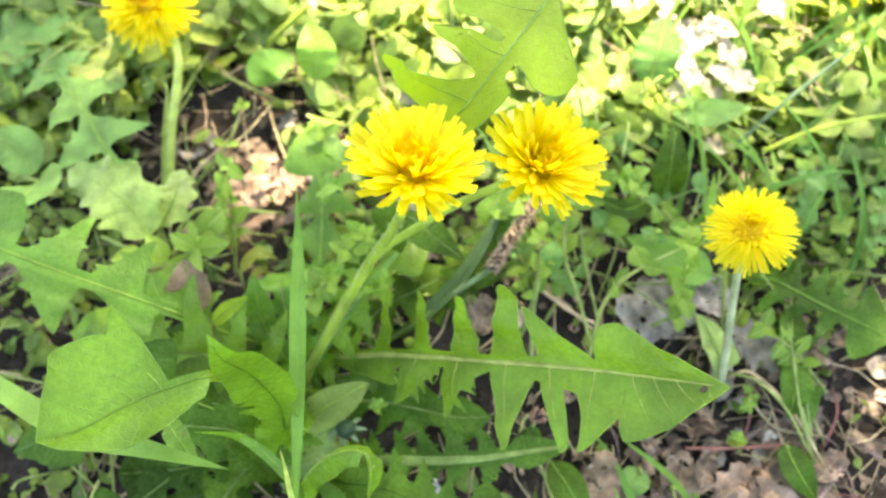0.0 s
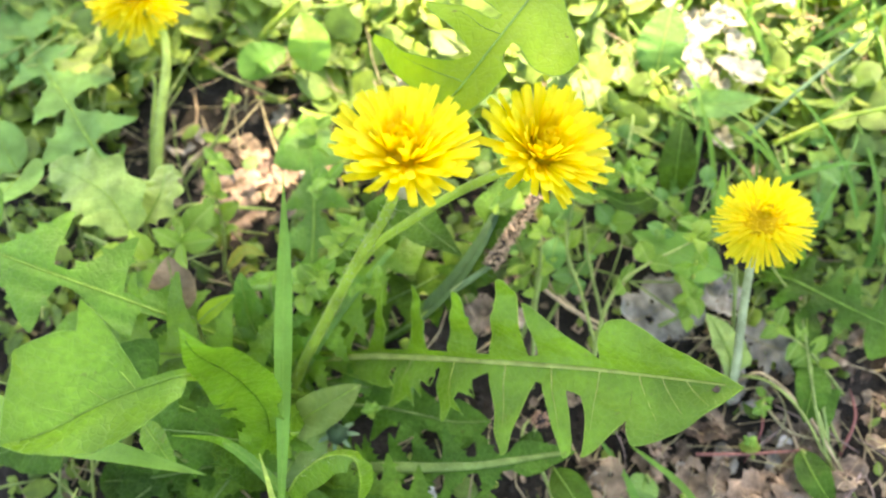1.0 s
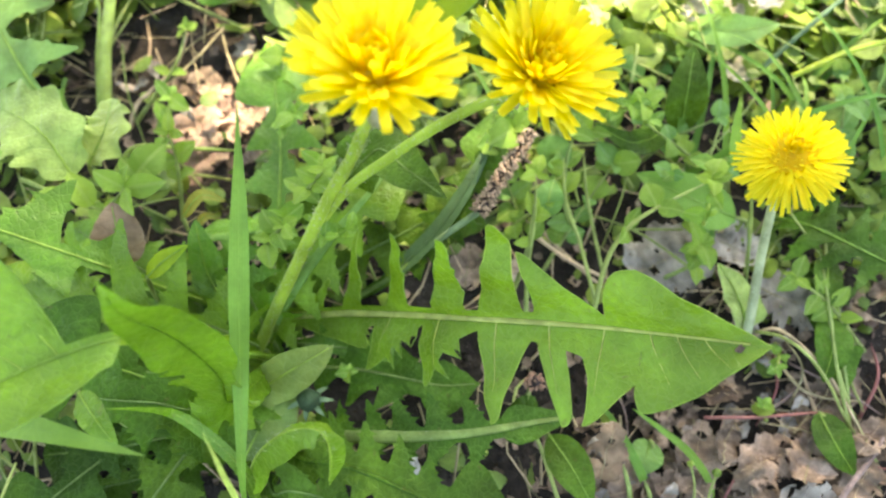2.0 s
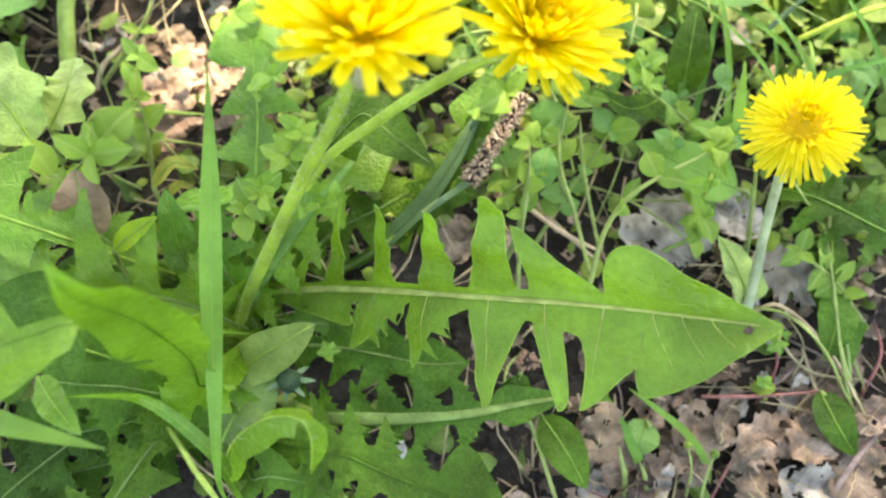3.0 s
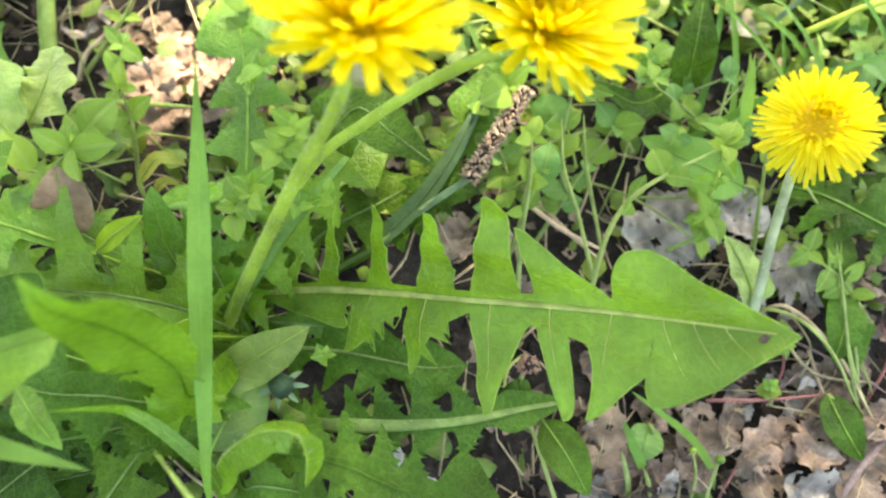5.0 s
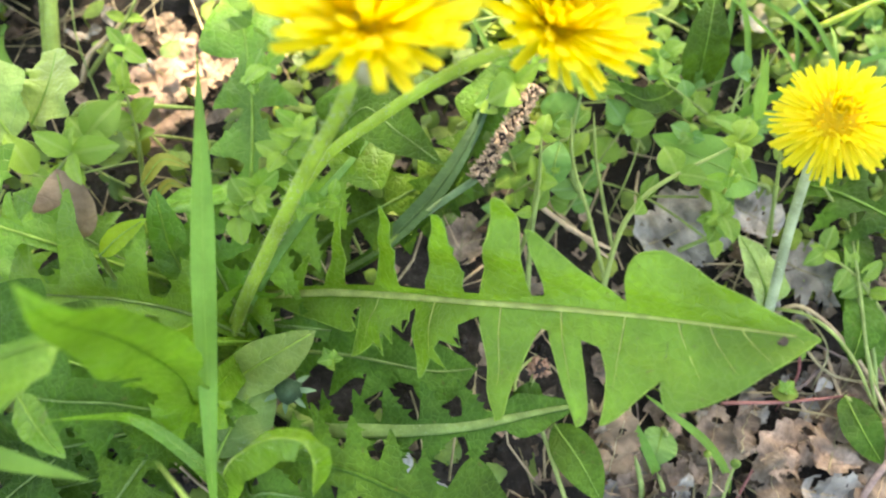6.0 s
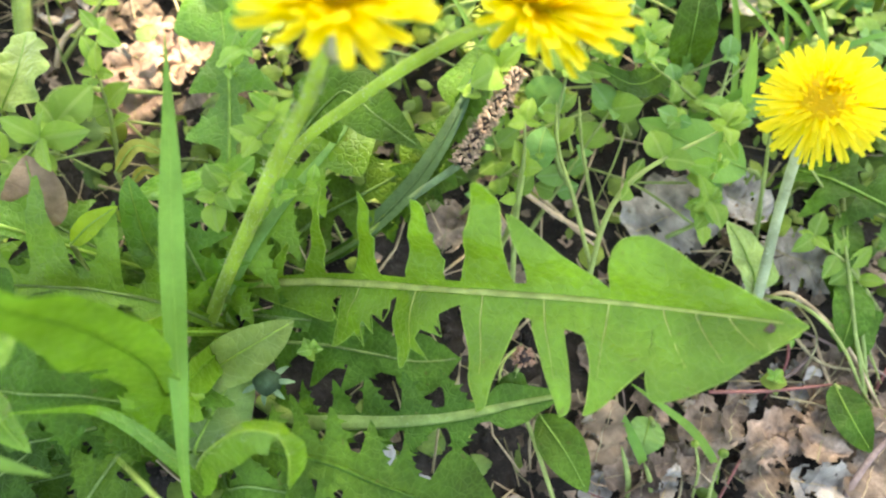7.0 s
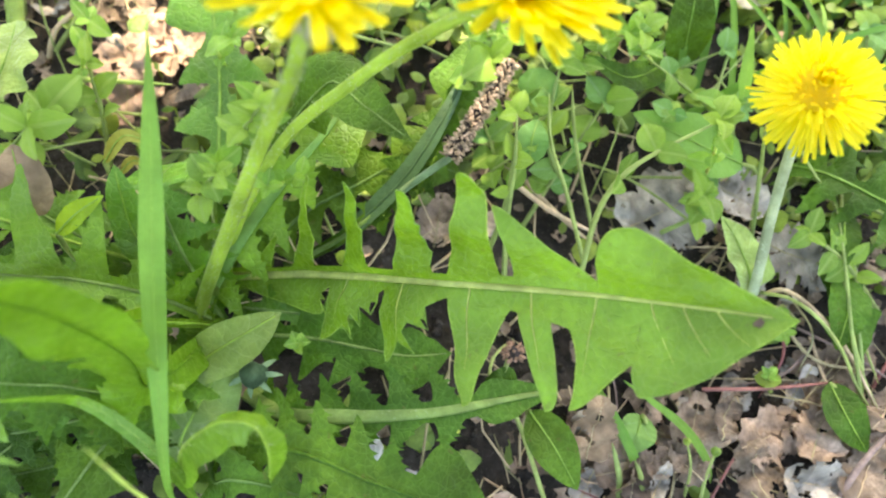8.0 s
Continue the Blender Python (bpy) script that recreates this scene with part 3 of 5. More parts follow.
BIG = [(1, 0.05, 0.10, 0.150, 0.0150, ((0.3, 0.008, 0.001),), 0.3), (1, 0.155, 0.203, 0.300, 0.0306, ((0.2, 0.006, 0.001),), 0.3), (1, 0.284, 0.345, 0.392, 0.0284, ((0.1, 0.006, 0.001), (0.3, 0.008, 0.001)), 0.38),
       (1, 0.414, 0.485, 0.489, 0.0261, ((0.12, 0.006, 0.001), (0.45, 0.009, 0.001)), 0.45),
       (1, 0.523, 0.597, 0.575, 0.0300, 0, 0.6), (1, 0.629, 0.742, 0.606, 0.0212, 0, 0.3, 0.004),
       (-1, 0.0, 0.030, 0.0, 0.009, 2), (-1, 0.034, 0.243, 0.205, 0.0112, ((0.3, 0.016, 0.001), (0.5, 0.02, 0.003)), 0.5, -0.03),
       (-1, 0.250, 0.366, 0.235, 0.0179, ((0.12, 0.017, 0.001), (0.2, 0.022, 0.003), (0.34, 0.014, 0.0042), (0.5, 0.024, 0.0045)), 0.42),
       (-1, 0.385, 0.507, 0.416, 0.0206, ((0.16, 0.018, 0.002), (0.28, 0.032, 0.0025), (0.5, 0.036, 0.0035)), 0.22, -0.014),
       (-1, 0.522, 0.612, 0.554, 0.0277, 0, 0.4), (-1, 0.632, 0.678, 0.684, 0.0262, 0, 0.9, -0.004), (-1, 0.716, 0.803, 0.719, 0.0252, 0, 0.32, 0.007)]
BIG_RIB = [(-0.045, 0.072, 0.016), (-0.021, 0.070, 0.025), (0.018, 0.059, 0.057), (0.052, 0.052, 0.072), (0.085, 0.043, 0.0885)]
big_leaf = dandelion_leaf(plant, BIG_RIB, (0, -0.1, 1), 0.02, LEAF, 1.0, lobes=BIG, veins=True, term=((0.744, 0.0175, 0.80, 1.05, 3.0), (0.806, 0.0200, 0.822, 1.45)),
               fold=(0, 0), droop=2, rise=(0.9, 0.0), ribs=(0.0019, 0.0003), rib_mat=RIB_PALE, label="large glossy leaf with backward-pointing teeth", rachis=((0.0034, 0.0030), (0.0028, 0.0139, 5.8)))
part("blemish", Geo().lump(Leafmap(BIG_RIB, (0, -0.1, 1)).at(0.957, -0.0012), 0.0009, 2, 11, 7, 1.2, (1.4, 0.8, 0.3), 0.5), DRY_DARK, big_leaf, "small brown nibbled spot")
# the leaf with the broad rounded end
dandelion_leaf(plant, [ROOT, (-0.050, 0.050, 0.060), (-0.0574, 0.0419, 0.1080), (-0.0671, 0.0386, 0.1090), (-0.0740, 0.0359, 0.1090), (-0.0816, 0.0312, 0.1100), (-0.0884, 0.0266, 0.1120), (-0.0957, 0.0238, 0.1150)], (0, -0.2, 1), 0.012, LEAF, 2.0,
               lobes=[(1, 0.35, 0.44, 0.34, 0.006, 2), (-1, 0.36, 0.45, 0.35, 0.006, 2)], veins=True, term=((0.70, 0.0124, 0.83, 1.8), (0.765, 0.0205, 0.86, 4.6, 1.3, 0.0120)),
               fold=(0, 0), droop=-6, rise=(0.35, 0.25), rachis=(0.0010, 0.0020))
# the leaf with the pointed tip that stands up beside the grass
dandelion_leaf(plant, [ROOT, (-0.0449, 0.0345, 0.0700), (-0.0435, 0.0381, 0.0850), (-0.0441, 0.0402, 0.1000), (-0.0453, 0.0412, 0.1130), (-0.0470, 0.0410, 0.1240), (-0.0473, 0.0409, 0.1330), (-0.0479, 0.0437, 0.1400)], (0.15, -0.35, 1), 0.010, LEAF, 3.0,
               lobes=[(1, 0.34, 0.42, 0.34, 0.0105, 2, 0.4), (1, 0.44, 0.52, 0.44, 0.0120, 3, 0.4), (1, 0.54, 0.61, 0.55, 0.0125, 3, 0.4), (1, 0.62, 0.69, 0.64, 0.0110, 3, 0.4), (-1, 0.36, 0.44, 0.35, 0.008, 2), (-1, 0.48, 0.57, 0.48, 0.0075, 2)],
               veins=False, term=((0.70, 0.0082, 0.735, 1.25), (0.60, 0.0074, 0.68, 3.6)), fold=(0, 0), droop=2, rise=(0.0, 0.2), rib_mat=LEAF, rachis=((0.0045, 0.0075), (0.0030, 0.0045)))
# toothed leaves low under the two, most with shade put into their green
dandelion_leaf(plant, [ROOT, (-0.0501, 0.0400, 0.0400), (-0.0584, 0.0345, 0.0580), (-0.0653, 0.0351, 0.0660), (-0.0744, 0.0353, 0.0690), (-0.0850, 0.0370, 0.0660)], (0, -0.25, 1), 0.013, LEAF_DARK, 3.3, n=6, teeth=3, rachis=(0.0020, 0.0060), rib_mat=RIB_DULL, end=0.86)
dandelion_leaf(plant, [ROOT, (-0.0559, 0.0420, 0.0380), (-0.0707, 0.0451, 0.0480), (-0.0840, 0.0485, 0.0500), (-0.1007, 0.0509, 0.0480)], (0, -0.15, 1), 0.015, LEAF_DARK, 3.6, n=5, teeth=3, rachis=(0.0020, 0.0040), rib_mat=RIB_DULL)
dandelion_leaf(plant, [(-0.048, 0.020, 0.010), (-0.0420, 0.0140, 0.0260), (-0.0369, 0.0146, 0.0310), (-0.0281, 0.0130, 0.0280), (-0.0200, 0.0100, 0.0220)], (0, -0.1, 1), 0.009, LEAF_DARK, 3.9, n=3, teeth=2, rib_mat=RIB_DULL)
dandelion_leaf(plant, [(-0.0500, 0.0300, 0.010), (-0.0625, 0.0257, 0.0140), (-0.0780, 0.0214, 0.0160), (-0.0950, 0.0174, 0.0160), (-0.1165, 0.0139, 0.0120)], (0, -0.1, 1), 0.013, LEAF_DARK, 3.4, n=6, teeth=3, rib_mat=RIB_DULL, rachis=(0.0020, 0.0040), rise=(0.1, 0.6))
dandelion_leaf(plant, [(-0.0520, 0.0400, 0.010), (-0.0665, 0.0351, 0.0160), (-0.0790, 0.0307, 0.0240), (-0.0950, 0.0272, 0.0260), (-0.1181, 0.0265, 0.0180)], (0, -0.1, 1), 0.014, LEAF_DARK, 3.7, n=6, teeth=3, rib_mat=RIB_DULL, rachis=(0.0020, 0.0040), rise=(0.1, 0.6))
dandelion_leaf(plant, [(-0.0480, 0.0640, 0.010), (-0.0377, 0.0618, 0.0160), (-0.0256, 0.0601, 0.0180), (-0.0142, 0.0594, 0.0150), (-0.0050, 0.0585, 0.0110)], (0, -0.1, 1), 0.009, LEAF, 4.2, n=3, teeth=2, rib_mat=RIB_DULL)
# a short leaf end between the grass and the large leaf
dandelion_leaf(plant, [ROOT, (-0.0513, 0.0433, 0.0280), (-0.0373, 0.0485, 0.0380), (-0.024, 0.0555, 0.041)], (0.1, -0.3, 1), 0.006, LEAF_OLIVE, 4.0, n=1, end=0.35,
               term=((0.4, 0.0062, 0.6, 2.6), (0.4, 0.0072, 0.66, 2.8)))
dandelion_leaf(plant, [(-0.046, 0.030, 0.012), (-0.0519, 0.0236, 0.0260), (-0.0436, 0.0393, 0.0300), (-0.0381, 0.0497, 0.0300)], (0.1, -0.2, 1), 0.009, LEAF_OLIVE, 4.5, n=2, end=0.4,
               term=((0.4, 0.009, 0.5, 2.2), (0.4, 0.010, 0.55, 2.2)))
BUD = Vector((-0.0326, 0.0410, 0.0310))
bud = part("flower_bud", Geo().lump(BUD, 0.0034, 4, 12, 8, 0.25, (1.2, 1, 0.9)), BUD_GREEN, plant, "closed blue-green flower bud")
for k in range(7):
    an = k * 0.9
    tip = BUD + Vector((0.0075 * math.cos(an), 0.006 * math.sin(an), -0.0015 - 0.004 * (k % 2)))
    bg = Geo()
    simple_leaf(bg, [(BUD + Vector((0, 0, 0.002))).lerp(tip, 0.3), (BUD + Vector((0, 0, 0.0045))).lerp(tip, 0.7), tip], (0, -0.2, 1), 0.0007, 8, droop=0)
    part("bract", bg, STEM_BLUE, bud)
flower_stem(plant, [ROOT, Vector(ROOT).lerp(BUD, 0.5) + Vector((0, 0, 0.004)), BUD - Vector((0.001, 0, 0.002))], 0.0012, 0.0012, STEM_BLUE, "short blue-green bud stalk")
# a young leaf bent over at its end, with white hairs on the bend
YOUNG_RIB = [(-0.047, 0.030, 0.012), (-0.0445, 0.0175, 0.0450), (-0.0361, 0.0222, 0.0700), (-0.0257, 0.0259, 0.0830), (-0.0182, 0.0251, 0.0870), (-0.0171, 0.0205, 0.0780), (-0.0197, 0.0143, 0.0640)]
young = dandelion_leaf(plant, YOUNG_RIB, (-0.2, 0.05, 1), 0.008, LEAF, 5.0, n=1, end=0.3,
               term=((0.30, 0.0050, 0.42, 4), (0.30, 0.0052, 0.42, 4)), fold=(0, 0), droop=10, rise=(-1.0, -0.40))
hair_rnd, hairs, crest = random.Random(19), Geo(), spline(YOUNG_RIB, 60)
for k in range(70):
    foot = crest[hair_rnd.randint(22, 50)] + Vector((hair_rnd.gauss(0, 0.0008), hair_rnd.gauss(0, 0.0008), 0.0002))
    tip = foot + Vector((hair_rnd.gauss(0, 0.7), hair_rnd.gauss(0, 0.5), hair_rnd.uniform(0.2, 1.0))).normalized() * hair_rnd.uniform(0.001, 0.0026)
    hairs.tube([foot, foot.lerp(tip, 0.5) + Vector((0.0002, 0, 0)), tip], lambda u: 0.00006 * (1.2 - u), 3, False)
part("hairs", hairs, STEM_PALE, young, "fine white hairs")
# low leaves on the soil under the large leaf, coloured darker for its shade
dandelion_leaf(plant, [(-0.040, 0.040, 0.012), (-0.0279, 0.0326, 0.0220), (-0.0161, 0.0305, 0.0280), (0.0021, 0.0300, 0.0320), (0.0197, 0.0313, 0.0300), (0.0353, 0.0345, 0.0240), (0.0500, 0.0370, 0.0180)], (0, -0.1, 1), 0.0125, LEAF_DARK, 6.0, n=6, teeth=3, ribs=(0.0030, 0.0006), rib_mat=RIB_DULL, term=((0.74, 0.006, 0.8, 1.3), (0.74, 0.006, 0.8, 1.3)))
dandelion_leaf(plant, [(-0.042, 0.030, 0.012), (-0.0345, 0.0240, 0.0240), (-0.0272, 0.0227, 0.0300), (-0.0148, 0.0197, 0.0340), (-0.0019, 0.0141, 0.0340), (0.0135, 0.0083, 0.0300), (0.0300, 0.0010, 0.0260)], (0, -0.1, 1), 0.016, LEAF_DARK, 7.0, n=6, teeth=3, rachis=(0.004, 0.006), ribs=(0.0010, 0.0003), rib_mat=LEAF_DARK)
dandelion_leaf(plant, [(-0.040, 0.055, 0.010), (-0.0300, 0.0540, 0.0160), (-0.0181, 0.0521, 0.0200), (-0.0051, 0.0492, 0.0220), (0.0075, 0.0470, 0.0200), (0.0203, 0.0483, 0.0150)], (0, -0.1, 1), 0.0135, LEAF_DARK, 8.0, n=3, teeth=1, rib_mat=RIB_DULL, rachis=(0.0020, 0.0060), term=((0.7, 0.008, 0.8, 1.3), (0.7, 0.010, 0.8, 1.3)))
# leaves spreading on the other side of the rosette
dandelion_leaf(plant, [ROOT, (-0.0627, 0.0722, 0.0180), (-0.0810, 0.0760, 0.0380), (-0.0940, 0.0780, 0.0550), (-0.1259, 0.0873, 0.0660), (-0.1608, 0.1002, 0.0660), (-0.1932, 0.1132, 0.0600)], (0, -0.1, 1), 0.022, LEAF, 9.0,
               lobes=[(1, 0.42, 0.53, 0.41, 0.0120, 2), (1, 0.57, 0.69, 0.56, 0.0200, 2), (-1, 0.34, 0.42, 0.35, 0.0150, 2), (-1, 0.46, 0.55, 0.47, 0.0210, 2), (-1, 0.59, 0.69, 0.60, 0.0220, 2)], rachis=(0.0006, 0.0045))
dandelion_leaf(plant, [ROOT, (-0.0600, 0.0620, 0.0350), (-0.0757, 0.0640, 0.0450), (-0.0853, 0.0645, 0.0460), (-0.1050, 0.0660, 0.0470), (-0.1220, 0.0690, 0.0450)], (0, -0.15, 1), 0.018, LEAF, 10.0,
               lobes=[(-1, 0.20, 0.26, 0.23, 0.0150, 2, 0.35), (-1, 0.30, 0.37, 0.35, 0.0230, ((0.2, 0.02, 0.001), (0.45, 0.02, 0.002)), 0.4), (-1, 0.42, 0.495, 0.475, 0.0240, ((0.15, 0.02, 0.001), (0.4, 0.02, 0.002)), 0.4), (-1, 0.53, 0.64, 0.60, 0.0290, 0, 0.65),
                      (-1, 0.69, 0.79, 0.76, 0.0270, 0, 0.6), (-1, 0.82, 0.89, 0.87, 0.018, 1, 0.4),
                      (1, 0.28, 0.38, 0.27, 0.011, 3, 0.4), (1, 0.42, 0.52, 0.42, 0.013, 3, 0.4), (1, 0.56, 0.66, 0.57, 0.014, 2, 0.4), (1, 0.70, 0.80, 0.71, 0.012, 2, 0.4)], rib_mat=RIB_DULL, rise=(0.1, 0.5), rachis=(0.0018, 0.0040), term=((0.86, 0.008, 0.9, 1.4), (0.86, 0.008, 0.9, 1.4)))
dandelion_leaf(plant, [ROOT, (-0.0560, 0.0660, 0.0300), (-0.0638, 0.0772, 0.0400), (-0.0655, 0.0850, 0.0460), (-0.0669, 0.0929, 0.0500)], (0, -0.2, 1), 0.004, LEAF, 10.5, n=1, start=0.2, end=0.4, rib_mat=LEAF, term=((0.45, 0.0050, 0.65, 3.2), (0.45, 0.0054, 0.65, 3.2)))
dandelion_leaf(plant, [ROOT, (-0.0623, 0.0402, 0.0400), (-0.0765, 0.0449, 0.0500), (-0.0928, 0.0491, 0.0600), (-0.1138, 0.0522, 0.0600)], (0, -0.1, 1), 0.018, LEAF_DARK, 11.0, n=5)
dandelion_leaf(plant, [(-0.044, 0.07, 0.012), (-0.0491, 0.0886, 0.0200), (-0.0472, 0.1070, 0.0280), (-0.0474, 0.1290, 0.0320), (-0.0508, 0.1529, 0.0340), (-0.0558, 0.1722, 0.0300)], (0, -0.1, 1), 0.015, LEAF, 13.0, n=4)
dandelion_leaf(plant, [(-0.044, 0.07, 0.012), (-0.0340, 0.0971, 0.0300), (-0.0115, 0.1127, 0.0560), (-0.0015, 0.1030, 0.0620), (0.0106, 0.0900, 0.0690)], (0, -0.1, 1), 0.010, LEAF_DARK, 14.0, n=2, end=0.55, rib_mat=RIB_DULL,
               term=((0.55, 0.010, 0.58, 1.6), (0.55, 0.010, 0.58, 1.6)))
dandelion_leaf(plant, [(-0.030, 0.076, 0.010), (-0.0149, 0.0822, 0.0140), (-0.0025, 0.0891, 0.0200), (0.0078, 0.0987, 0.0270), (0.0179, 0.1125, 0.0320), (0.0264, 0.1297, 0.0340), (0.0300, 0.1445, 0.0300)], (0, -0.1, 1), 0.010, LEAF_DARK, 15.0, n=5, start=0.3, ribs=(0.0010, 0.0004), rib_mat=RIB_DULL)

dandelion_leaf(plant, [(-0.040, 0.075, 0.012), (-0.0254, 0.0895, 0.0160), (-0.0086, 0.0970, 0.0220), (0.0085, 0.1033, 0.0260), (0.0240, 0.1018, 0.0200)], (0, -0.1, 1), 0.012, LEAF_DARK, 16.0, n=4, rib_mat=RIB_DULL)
# the wide blue-green midrib also imitates the gloss on this leaf's half
dandelion_leaf(plant, [(-0.0560, 0.0520, 0.008), (-0.0555, 0.0573, 0.0140), (-0.0470, 0.0690, 0.0220), (-0.0370, 0.0812, 0.0300), (-0.0255, 0.0950, 0.0350), (-0.0125, 0.1110, 0.0370), (-0.0060, 0.1250, 0.0340)], (0, -0.1, 1), 0.013, LEAF, 17.0, n=5, teeth=3, ribs=(0.0030, 0.0005), rib_mat=LEAF_GREY)

# low leaves that fill the rosette, the later ones in the shade-darkened green
fill = random.Random(77)
for k, (an, ln) in enumerate(((2.0, 0.055), (2.6, 0.10), (2.9, 0.11), (3.3, 0.12), (3.7, 0.11), (4.1, 0.10), (2.9, 0.08))):
    d = Vector((math.cos(an), math.sin(an), 0))
    z = fill.uniform(0.014, 0.034)
    dandelion_leaf(plant, [Vector(ROOT), Vector(ROOT) + d * ln * 0.35 + Vector((0, 0, z * 0.7)), Vector(ROOT) + d * ln * 0.7 + Vector((0.004, -0.003, z)), Vector(ROOT) + d * ln + Vector((0.01, -0.006, z * 0.6))],
                   (0.1 * fill.gauss(0, 1), -0.15, 1), fill.uniform(0.010, 0.015), LEAF if k < 3 else LEAF_DARK, 60.0 + k, n=5, teeth=3, rib_mat=RIB_DULL)

# the large leaf end that rises behind the two heads, sunlight put into its green
rear = thing("dandelion", (0.1147, 0.3250, 0.0040), "dandelion with one tall arching leaf behind the flowers", "dandelion", "dandelions")
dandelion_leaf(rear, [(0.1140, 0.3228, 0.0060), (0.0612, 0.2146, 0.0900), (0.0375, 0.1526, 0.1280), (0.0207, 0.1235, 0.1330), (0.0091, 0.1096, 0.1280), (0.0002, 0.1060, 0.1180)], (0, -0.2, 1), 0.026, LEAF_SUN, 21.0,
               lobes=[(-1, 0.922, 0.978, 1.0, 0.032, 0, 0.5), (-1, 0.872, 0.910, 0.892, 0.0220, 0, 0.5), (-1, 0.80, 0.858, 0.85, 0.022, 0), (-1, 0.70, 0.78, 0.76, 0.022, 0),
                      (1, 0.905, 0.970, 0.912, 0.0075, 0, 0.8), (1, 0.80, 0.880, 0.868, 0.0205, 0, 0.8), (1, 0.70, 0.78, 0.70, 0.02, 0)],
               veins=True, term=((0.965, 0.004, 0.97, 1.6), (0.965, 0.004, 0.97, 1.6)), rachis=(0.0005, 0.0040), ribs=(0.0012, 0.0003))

# ---- the dandelion with the pale stem ----
second = thing("dandelion", (0.111, 0.060, 0.003), "dandelion with one round yellow head on a pale stem", "dandelion", "dandelions")
flower_stem(second, [(0.111, 0.058, 0.002), (0.110, 0.066, 0.016), (0.1080, 0.0840, 0.0400), Vector(F3) - Vector((-0.001, -0.001, 0.009))], 0.0017, 0.0013, STEM_PALE, "pale whitish flower stem")
flower_head(second, F3, (-0.28, -0.08, 1.0), 0.0137, 13, DENSE, 0.60, core=0.52)
dandelion_leaf(second, [(0.111, 0.058, 0.003), (0.1091, 0.0691, 0.0160), (0.1053, 0.0786, 0.0200), (0.1006, 0.0869, 0.0220)], (0.2, -0.2, 1), 0.006, LEAF_PALE, 31.0, n=1, end=0.3, term=((0.3, 0.005, 0.6, 2.2), (0.3, 0.008, 0.45, 2.2)))
dandelion_leaf(second, [(0.1306, 0.1095, 0.0060), (0.1357, 0.1002, 0.0200), (0.1476, 0.0891, 0.0260), (0.1748, 0.0772, 0.0200)], (0, -0.1, 1), 0.016, LEAF_DARK, 32.0, n=4)
dandelion_leaf(second, [(0.14, 0.09, 0.003), (0.1405, 0.0877, 0.0120), (0.1368, 0.0650, 0.0160), (0.1405, 0.0451, 0.0120)], (0, -0.1, 1), 0.009, LEAF_DARK, 33.0, n=3)

# ---- the dandelion farther back ----
third = thing("dandelion", (-0.1243, 0.1520, 0.0040), "dandelion with a yellow head on an upright pale green stem", "dandelion", "dandelions")
flower_stem(third, [(-0.1242, 0.1514, 0.0040), (-0.1188, 0.1732, 0.0240), (-0.1137, 0.1945, 0.0380), (-0.1158, 0.2071, 0.0450), (-0.1218, 0.2106, 0.0500)], 0.0026, 0.0016, STEM_LIGHT)
flower_stem(third, [(-0.1263, 0.1515, 0.0040), (-0.1233, 0.1714, 0.0200), (-0.1207, 0.1884, 0.0300), (-0.1225, 0.1923, 0.0310)], 0.0010, 0.0006, STEM_LIGHT)
flower_head(third, F4, (0, -0.1, 1.0), 0.0185, 14, DENSE, 0.8, core=0.46)
dandelion_leaf(third, [(-0.1263, 0.1515, 0.0040), (-0.1340, 0.1486, 0.0300), (-0.1554, 0.1770, 0.0300), (-0.1911, 0.2222, 0.0200), (-0.2155, 0.2546, 0.0150)], (0, -0.1, 1), 0.02, LEAF_GREY, 41.0, n=4)

fourth = thing("dandelion", (0.2049, 0.2445, 0.0030), "dandelion with a yellow head above the grass", "dandelion", "dandelions")
F5 = (0.1864, 0.2375, 0.0450)
flower_stem(fourth, [(0.2049, 0.2445, 0.0030), (0.1973, 0.2435, 0.0200), Vector(F5) - Vector((0, 0, 0.006))], 0.0018, 0.0014, STEM)
flower_head(fourth, F5, (0, -0.15, 1.0), 0.0155, 15, LAYERS)

# ---- other weeds with larger leaves ----
def weed_plant(base, leaves, mat, label, seed, category="weed"):
    """Simple broad leaves on short stalks. leaves: (points, half width)."""
    ob = thing("broadleaf_weed", base, label, category, "broad-leaved weeds")
    for k, (pts, w) in enumerate(leaves):
        g = Geo()
        m = simple_leaf(g, pts, (0, -0.2, 1), w, 40, (0.75, 0.8), 8, (0.2, 0.2), 6, seed + k, wave=0.0035 if mat is LEAF_PALE else 0.001, scallop=0.16 if mat is LEAF_PALE else 0.0)
        lf = part("leaf", g, mat, ob)
        rib(lf, m, 0.00035, 0.00015, 0.92)
        part("leaf_stalk", Geo().tube(spline([base, Vector(base).lerp(Vector(pts[0]), 0.5) + Vector((0, 0, 0.004)), pts[0]], 10), 0.0007, 6), WEED_STEM, lf)
    return ob


